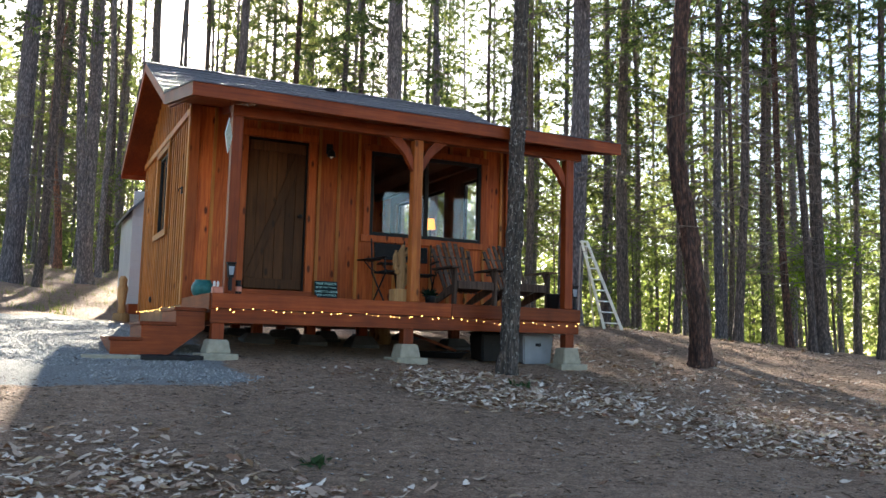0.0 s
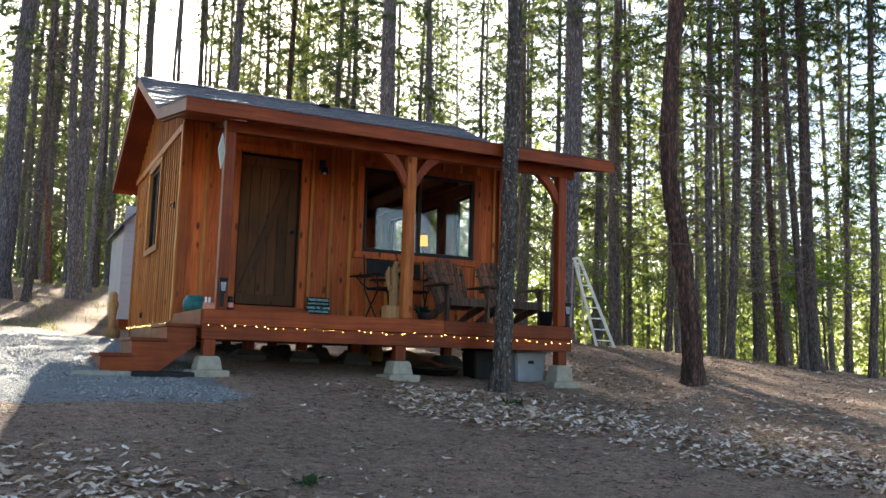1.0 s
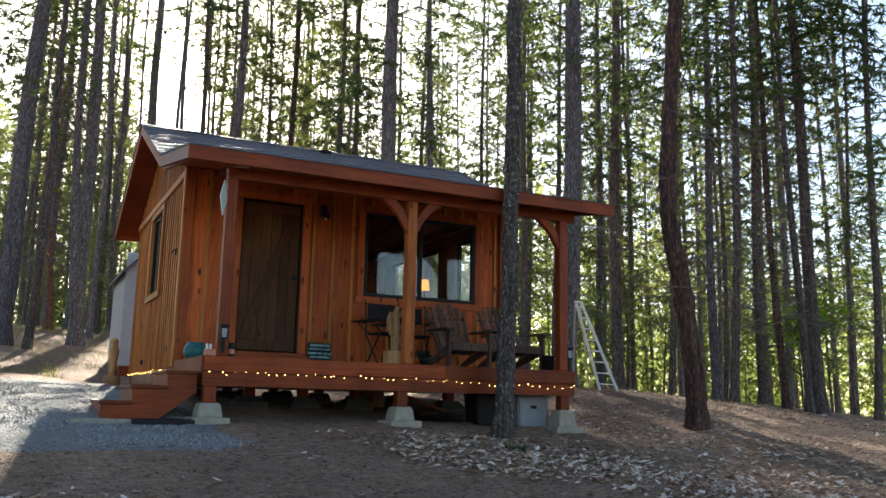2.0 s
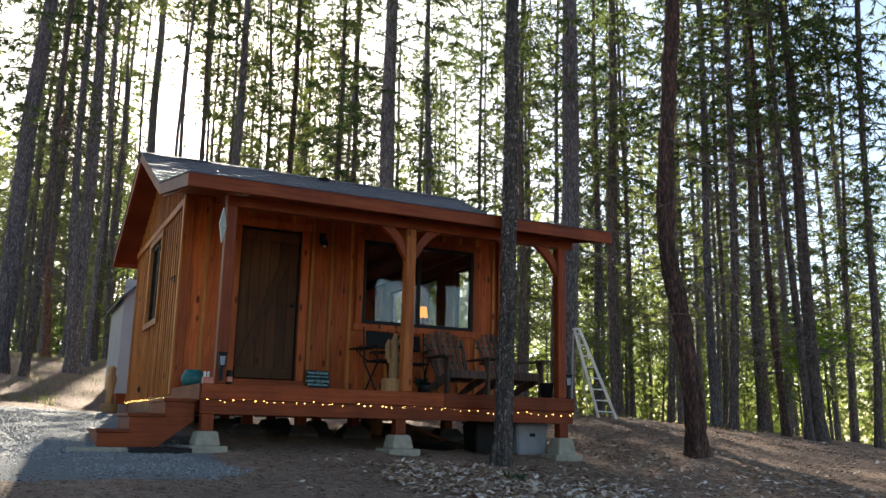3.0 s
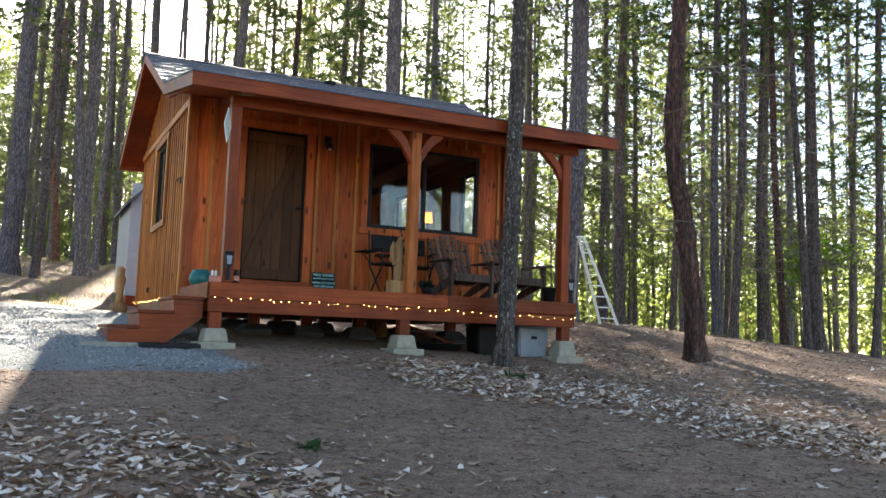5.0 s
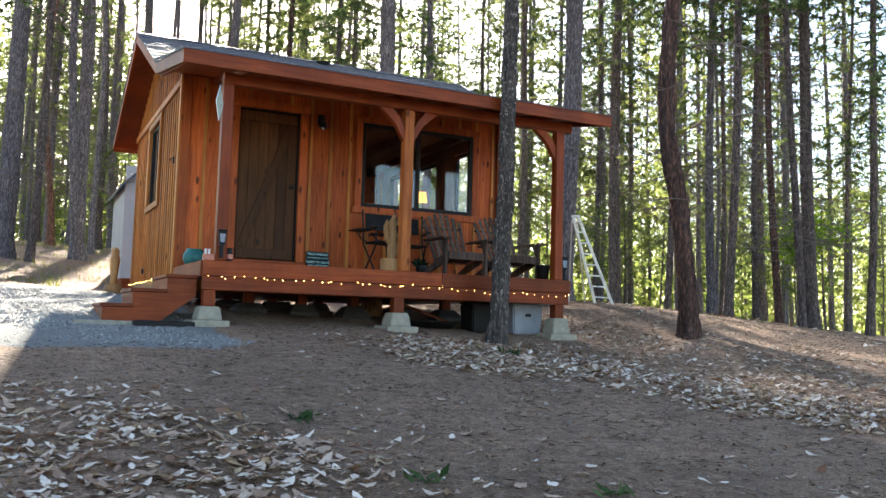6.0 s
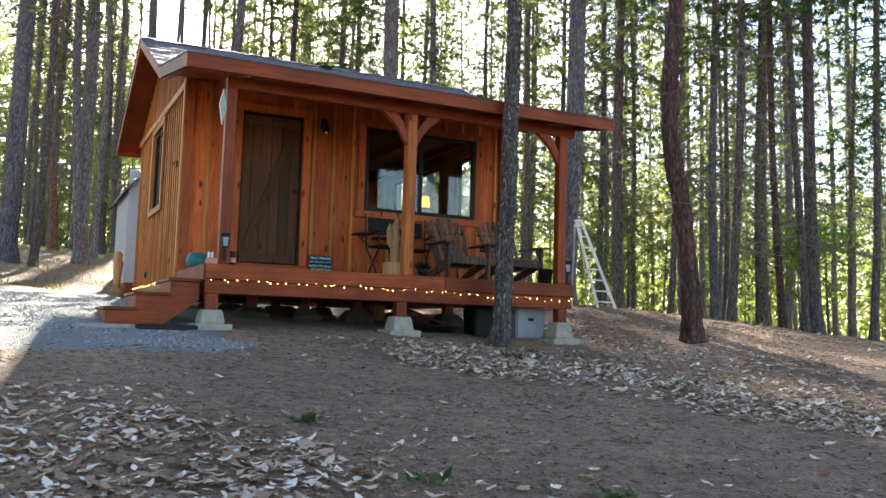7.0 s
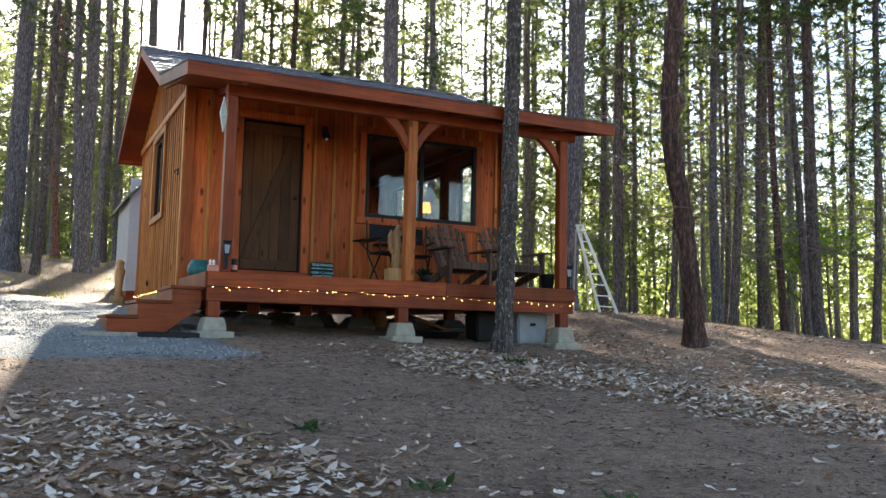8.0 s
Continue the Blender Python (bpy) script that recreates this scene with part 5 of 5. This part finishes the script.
def small_things():
    p = thing("teal_pot", (-0.02, 1.1, DECK), "round teal glazed pot on the deck edge", "pot")
    p.matrix_basis = pose(-0.05, 1.45, DECK)
    part("body", turned([(0.08, 0), (0.12, 0.03), (0.145, 0.09), (0.14, 0.15), (0.115, 0.195), (0.1, 0.21), (0.105, 0.225), (0.09, 0.22), (0.085, 0.19)], 28), TEAL, p, smooth=True)
    b = thing("small_box", (-0.1, 0.12, DECK), "small pink cardboard box with a white trinket on it", "box")
    part("carton", box(-0.085, 0.06, -0.05, 0.05, 0, 0.075, 0.004), PINK, b)
    for dx in (-0.06, -0.02):
        part("trinket", turned([(0.016, 0.076), (0.013, 0.1), (0.017, 0.12), (0.009, 0.14)], 10, (dx, 0, 0)), PALE, b)
    j = thing("jar", (0.11, 0.08, DECK), "small dark jar with a pale label", "jar")
    part("glass_body", turned([(0.035, 0), (0.04, 0.01), (0.04, 0.1), (0.03, 0.12), (0.03, 0.13)], 16), BLACKPLASTIC, j, smooth=True)
    part("paper_label", turned([(0.0405, 0.03), (0.0405, 0.085)], 16), PINK, j)
    part("lid", turned([(0.033, 0.131), (0.033, 0.155), (0.028, 0.16)], 16), BLACK, j)
    k = thing("bucket", (4.56, 0.22, DECK), "small black bucket beside the corner post", "bucket")
    part("body", turned([(0.075, 0), (0.1, 0.2), (0.106, 0.205), (0.1, 0.21), (0.09, 0.205), (0.07, 0.02)], 20), BLACKPLASTIC, k, smooth=True)
    part("handle", tube([(-0.1, 0, 0.19), (-0.07, -0.09, 0.2), (0, -0.125, 0.2), (0.07, -0.09, 0.2), (0.1, 0, 0.19)], 0.004, 5), BLACK, k)
    d = thing("hanging_ornament", (-0.175, -0.31, 2.353), "white diamond-shaped metal wind ornament hanging from the eave", "ornament", rz=35)
    part("diamond", prism([(0, 0), (0.055, 0.2), (0, 0.41), (-0.055, 0.22)], -0.004, 0.004), ORNAMENT, d)
    part("rim", joined(*[tube([a, b], 0.005, 5) for a, b in zip([(0, 0, 0), (0.055, 0, 0.2), (0, 0, 0.41), (-0.055, 0, 0.22)], [(0.055, 0, 0.2), (0, 0, 0.41), (-0.055, 0, 0.22), (0, 0, 0)])]), ALU, d)
    part("cord", tube([(0, 0, 0.41), (0, 0, 0.62)], 0.002, 4), BLACK, d)
    s = thing("wall_lamp", (1.77, YF - 0.035, 3.0), "black outdoor wall lamp beside the door", "lamp")
    part("back_plate", box(-0.05, 0.05, -0.02, 0.0, -0.02, 0.14, 0.006), BLACK, s)
    part("arm", tube([(0, -0.02, 0.08), (0, -0.09, 0.1), (0, -0.11, 0.05)], 0.012, 8), BLACK, s)
    part("shade", turned([(0.065, -0.07), (0.05, 0.0), (0.02, 0.04)], 16, (0, -0.11, 0)), BLACK, s)
    part("bulb", turned([(0.01, -0.03), (0.022, -0.06), (0.02, -0.085), (0.008, -0.095)], 12, (0, -0.11, 0)), PALE, s)
    f = thing("floor_lamp", (4.15, 3.5, 1.0), "floor lamp with a lit amber shade inside the cabin", "lamp")
    part("stand", tube([(0, 0, 0.02), (0, 0, 1.25)], 0.012, 8), BLACK, f)
    part("foot", turned([(0.13, 0), (0.13, 0.02), (0.02, 0.03)], 18), BLACK, f)
    part("shade", turned([(0.085, 1.22), (0.06, 1.4), (0.055, 1.4), (0.08, 1.225)], 20), LAMPSHADE, f)
    t = thing("table", (3.9, 5.2, 1.0), "wooden table inside the cabin", "table")
    part("tabletop", box(-0.5, 0.5, -0.4, 0.4, 0.72, 0.76, 0.006), DARKROOM, t)
    for sx in (-1, 1):
        for sy in (-1, 1):
            part("leg", box(sx * 0.44 - 0.03, sx * 0.44 + 0.03, sy * 0.34 - 0.03, sy * 0.34 + 0.03, 0, 0.719), DARKROOM, t)


small_things()


def string_light(name_label, points, count, seed):
    """A thin wire that sags between clips, with small warm bulbs."""
    rg = random.Random(seed)
    c = thing("string_light", points[0], name_label, "string lights")
    o = Vector(points[0])
    line = []
    for a, b in zip(points, points[1:]):
        steps = max(3, round((Vector(b) - Vector(a)).length / 0.05))
        for k in range(steps):
            s = k / steps
            p = Vector(a).lerp(Vector(b), s)
            line.append(p - o + Vector((0, 0, -0.02 * math.sin(math.pi * s))))
    line.append(Vector(points[-1]) - o)
    part("wire", tube(line, 0.0025, 4), BLACK, c)
    bulb = mesh_of("bulb", turned([(0.002, 0.0), (0.0033, -0.004), (0.004, -0.008), (0.0022, -0.012)], 8), BULB, True)
    for i in range(count):
        s = min(max(i + rg.gauss(0.5, 0.4), 0), count - 0.01) / count * (len(line) - 1)
        k = min(int(s), len(line) - 2)
        piece("bulb", bulb, c, line[k].lerp(line[k + 1], s - k) + Vector((0, -0.006, rg.uniform(-0.026, 0.012))))


string_light("string of small warm bulbs along the deck edge", [(-0.2, -0.02, 0.62), (0.45, -0.02, 0.615), (1.1, -0.02, 0.605), (1.8, -0.02, 0.612), (2.5, -0.02, 0.607), (2.95, -0.02, 0.6), (3.15, -0.02, 0.575), (3.9, -0.02, 0.585), (4.86, -0.02, 0.575)], 48, 3)
string_light("string of warm bulbs along the foot of the gable wall", [(-0.25, 2.3, 0.69), (-0.25, 3.6, 0.69), (-0.25, 5.2, 0.69), (-0.25, 6.8, 0.7)], 26, 4)


def tote(x, y, w, d, h, mat, label):
    c = thing("storage_tote", (x, y, ground_at(x, y) - 0.01), label, "storage box", "totes under the deck")
    bm = bmesh.new()
    lo = [bm.verts.new((sx * w * 0.44, sy * d * 0.44, 0)) for sx, sy in ((-1, -1), (1, -1), (1, 1), (-1, 1))]
    hi = [bm.verts.new((sx * w * 0.5, sy * d * 0.5, h * 0.9)) for sx, sy in ((-1, -1), (1, -1), (1, 1), (-1, 1))]
    bm.faces.new(lo[::-1])
    bm.faces.new(hi)
    for i in range(4):
        bm.faces.new((lo[i], lo[(i + 1) % 4], hi[(i + 1) % 4], hi[i]))
    bmesh.ops.bevel(bm, geom=list(bm.edges), offset=0.02, segments=2, affect="EDGES")
    part("body", bm, mat, c)
    part("lid", joined(box(-w * 0.53, w * 0.53, -d * 0.53, d * 0.53, h * 0.905, h * 0.97, 0.012), box(-w * 0.42, w * 0.42, -d * 0.42, d * 0.42, h * 0.9705, h, 0.008)), mat, c)
    part("emblem", box(-0.045, 0.045, -d * 0.495, -d * 0.485, h * 0.56, h * 0.66, 0.004), BLACKPLASTIC, c)
    for s in (-1, 1):
        part("grip", box(s * w * 0.5 - 0.012, s * w * 0.5 + 0.012, -0.09, 0.09, h * 0.72, h * 0.78, 0.005), mat, c)


tote(4.4, 0.52, 0.5, 0.38, 0.44, GREYPLASTIC, "grey plastic storage tote under the deck")
tote(3.83, 0.75, 0.42, 0.4, 0.42, BLACKPLASTIC, "black plastic storage tote under the deck")


def under_deck():
    c = thing("plastic_saucer", (3.15, 0.9, ground_at(3.15, 0.9) + 0.0), "black plastic pan lying under the deck", "pan")
    part("dish", turned([(0.3, 0), (0.36, 0.07), (0.4, 0.075), (0.4, 0.085), (0.35, 0.08), (0.29, 0.02)], 26), BLACKPLASTIC, c, smooth=True)
    b = thing("lumber_scrap", (3.3, 1.6, ground_at(3.3, 1.6) + 0.06), "leaning offcut of reddish lumber under the deck", "lumber", rz=-25)
    part("plank", beam((-0.4, 0, 0.26), (0.4, 0, -0.03), 0.12, 0.04), REDWOOD_X, b)
    part("prop", box(-0.39, -0.33, -0.05, 0.05, -0.06, 0.215), REDWOOD_X, b)
    g = thing("log_round", (3.15, 3.2, ground_at(3.15, 3.2)), "short pale log round behind the piers", "log")
    part("bark", turned([(0.17, 0), (0.18, 0.1), (0.165, 0.26)], 18), PALEWOOD, g)
    m = thing("rubber_mat", (-0.62, -0.02, ground_at(-0.62, 0.0)), "crumpled black rubber mat lying by the steps", "mat")
    bm = bmesh.new()
    bmesh.ops.create_grid(bm, x_segments=14, y_segments=6, size=0.5)
    for v in bm.verts:
        v.co = Vector((v.co.x * 0.66, v.co.y * 0.28, 0.035 + 0.03 * noise.noise(Vector((v.co.x * 6, v.co.y * 5, 2)))))
    ext = bmesh.ops.extrude_face_region(bm, geom=list(bm.faces))
    for v in ext["geom"]:
        if isinstance(v, bmesh.types.BMVert):
            v.co.z -= 0.045
    bmesh.ops.recalc_face_normals(bm, faces=bm.faces)
    part("sheet", bm, BLACKPLASTIC, m)
    s = thing("paving_slab", (-1.05, 0.1, ground_at(-1.05, 0.1) - 0.015), "long pale concrete slab in front of the steps", "slab")
    part("slab", box(-0.5, 0.5, -0.16, 0.1, -0.05, 0.035, 0.008), CONCRETE, s)


under_deck()


def ladder():
    base, top = Vector((8.17, 3.66, 0)), Vector((7.58, 3.8, 2.27))
    base.z = ground_at(base.x, base.y)
    c = thing("stepladder", base, "aluminium stepladder standing open near a fir", "ladder")
    across = Vector((0.29, -0.15, 0)).normalized()
    o = Vector((0, 0, 0))
    t = top - base
    rails = []
    for s in (-1, 1):
        p, q = o + across * 0.17 * s, t + across * 0.05 * s
        p.z = ground_at(base.x + p.x, base.y + p.y) - base.z
        rails.append((p, q))
        part("rail", beam(p, q, 0.026, 0.055, across), ALU, c)
        foot = Vector((7.98, 4.3, 0)) - base + across * 0.16 * s
        foot.z = ground_at(base.x + foot.x, base.y + foot.y) - base.z
        part("rear_leg", beam(foot, q - Vector((0, -0.04, 0.06)), 0.025, 0.03, across), ALU, c)
    for i in range(8):
        s = (i + 0.6) / 8
        part("step", beam(rails[0][0].lerp(rails[0][1], s), rails[1][0].lerp(rails[1][1], s), 0.06, 0.022), ALU, c)
    part("top_cap", beam(t - across * 0.075 + Vector((0, 0.02, 0.015)), t + across * 0.075 + Vector((0, 0.02, 0.015)), 0.13, 0.03), ALU, c)


ladder()


def shed():
    g = ground_at(0.5, 10.9)
    c = thing("shed", (0.02, 10.85, g), "pale grey painted shed with a steep dark roof", "shed")
    z0, z1, zr = 0.26, 3.1 - g, 4.3 - g
    part("wall", prism([(0, z0), (2.4, z0), (2.4, z1), (1.2, zr), (0, z1)], 0, 2.6), SHEDPAINT, c)
    for i in range(13):
        part("clapboard", box(-0.012, 2.412, -0.014, 0.0, z0 + i * 0.2, z0 + i * 0.2 + 0.194, 0.004), SHEDPAINT, c)
    part("skirt", box(0.02, 2.38, 0.02, 2.58, -0.15, z0 - 0.001), REDWOOD_X, c)
    for s in (-1, 1):
        a, b = (1.2 + s * 1.32, z1 - 0.09), (1.2, zr + 0.03)
        part("roof", prism([a, b, (b[0], b[1] + 0.07), (a[0] , a[1] + 0.07)], -0.16, 2.75), SHINGLE, c)
    l = thing("wall_lamp", (0.34, 10.8, 3.1), "small black lamp under the shed gable", "lamp")
    part("mount", box(-0.03, 0.03, 0.0, 0.03, -0.06, 0.06, 0.005), BLACK, l)
    part("shade", turned([(0.06, -0.09), (0.035, -0.02), (0.02, 0.0)], 12, (0, -0.05, 0)), BLACK, l)


shed()


def carved_post():
    c = thing("carved_post", (-0.72, 4.62, ground_at(-0.72, 4.62)), "pale carved wooden figure post on a round base", "carving")
    part("base", turned([(0.13, -0.03), (0.135, 0.06), (0.12, 0.13)], 16), PALEWOOD, c)
    bm = turned([(0.065, 0.131), (0.055, 0.25), (0.075, 0.4), (0.08, 0.52), (0.06, 0.6), (0.065, 0.67), (0.04, 0.72)], 16)
    for v in bm.verts:
        v.co += Vector((noise.noise(v.co * 9), noise.noise(v.co * 9 + Vector((3, 0, 0))), 0)) * 0.02
    part("carved_body", bm, PALEWOOD, c, smooth=True)


carved_post()


def extras():
    v = thing("roof_vent", (2.5, 4.3, roof_z(4.3) - 0.03), "small dark roof vent near the ridge", "vent")
    part("pipe", turned([(0.09, 0), (0.09, 0.04), (0.12, 0.045), (0.12, 0.06), (0.03, 0.07)], 14), BLACK, v)
    part("flashing", beam((0, -0.16, -0.045), (0, 0.13, 0.085), 0.3, 0.012), SHINGLE, v)
    h = thing("wall_hook", (X0 - 0.05, 2.3, 2.3), "small black iron hook on the gable wall", "hook")
    part("plate", box(-0.022, 0.0, -0.03, 0.03, -0.05, 0.05, 0.004), BLACK, h)
    part("arm", tube([(-0.02, 0, 0.02), (-0.04, 0, 0.025), (-0.055, 0, 0.0), (-0.05, 0, -0.025)], 0.008, 6), BLACK, h)
    o = thing("outlet_cover", (X0 - 0.05, 4.9, 0.85), "round black outlet cover low on the gable wall", "outlet")
    part("cover", turned([(0.05, 0), (0.05, 0.02), (0.03, 0.035)], 14), BLACK, o).matrix_basis = pose(0, 0, 0, 0, -90, 0)
    rg = np.random.default_rng(31)
    for x, y, n in ((-0.28, -4.35, 26), (0.94, -6.2, 18), (-0.05, -5.75, 16), (3.1, -1.4, 20)):
        w = thing("weed", (x, y, ground_at(x, y)), "small green weed among the fallen leaves", "weed", "weeds on the soil")
        d = unit(rg.normal(0, 1, (n, 3)) * np.array([1, 1, 0.35]) + np.array([0, 0, 0.45]))
        b = rg.normal(0, 0.05, (n, 3)) * np.array([1, 1, 0])
        vv, f = leaf_quads(b, d, rg.uniform(0.06, 0.14, n), rg.uniform(0.025, 0.045, n), rg)
        piece("leaf_tuft", raw_mesh("leaf_tuft", vv, f.tolist(), WEED), w)
        part("stem", tube([(0, 0, -0.02), (0.005, 0, 0.03), (0, 0.004, 0.06)], 0.004, 5), TWIG, w)


extras()
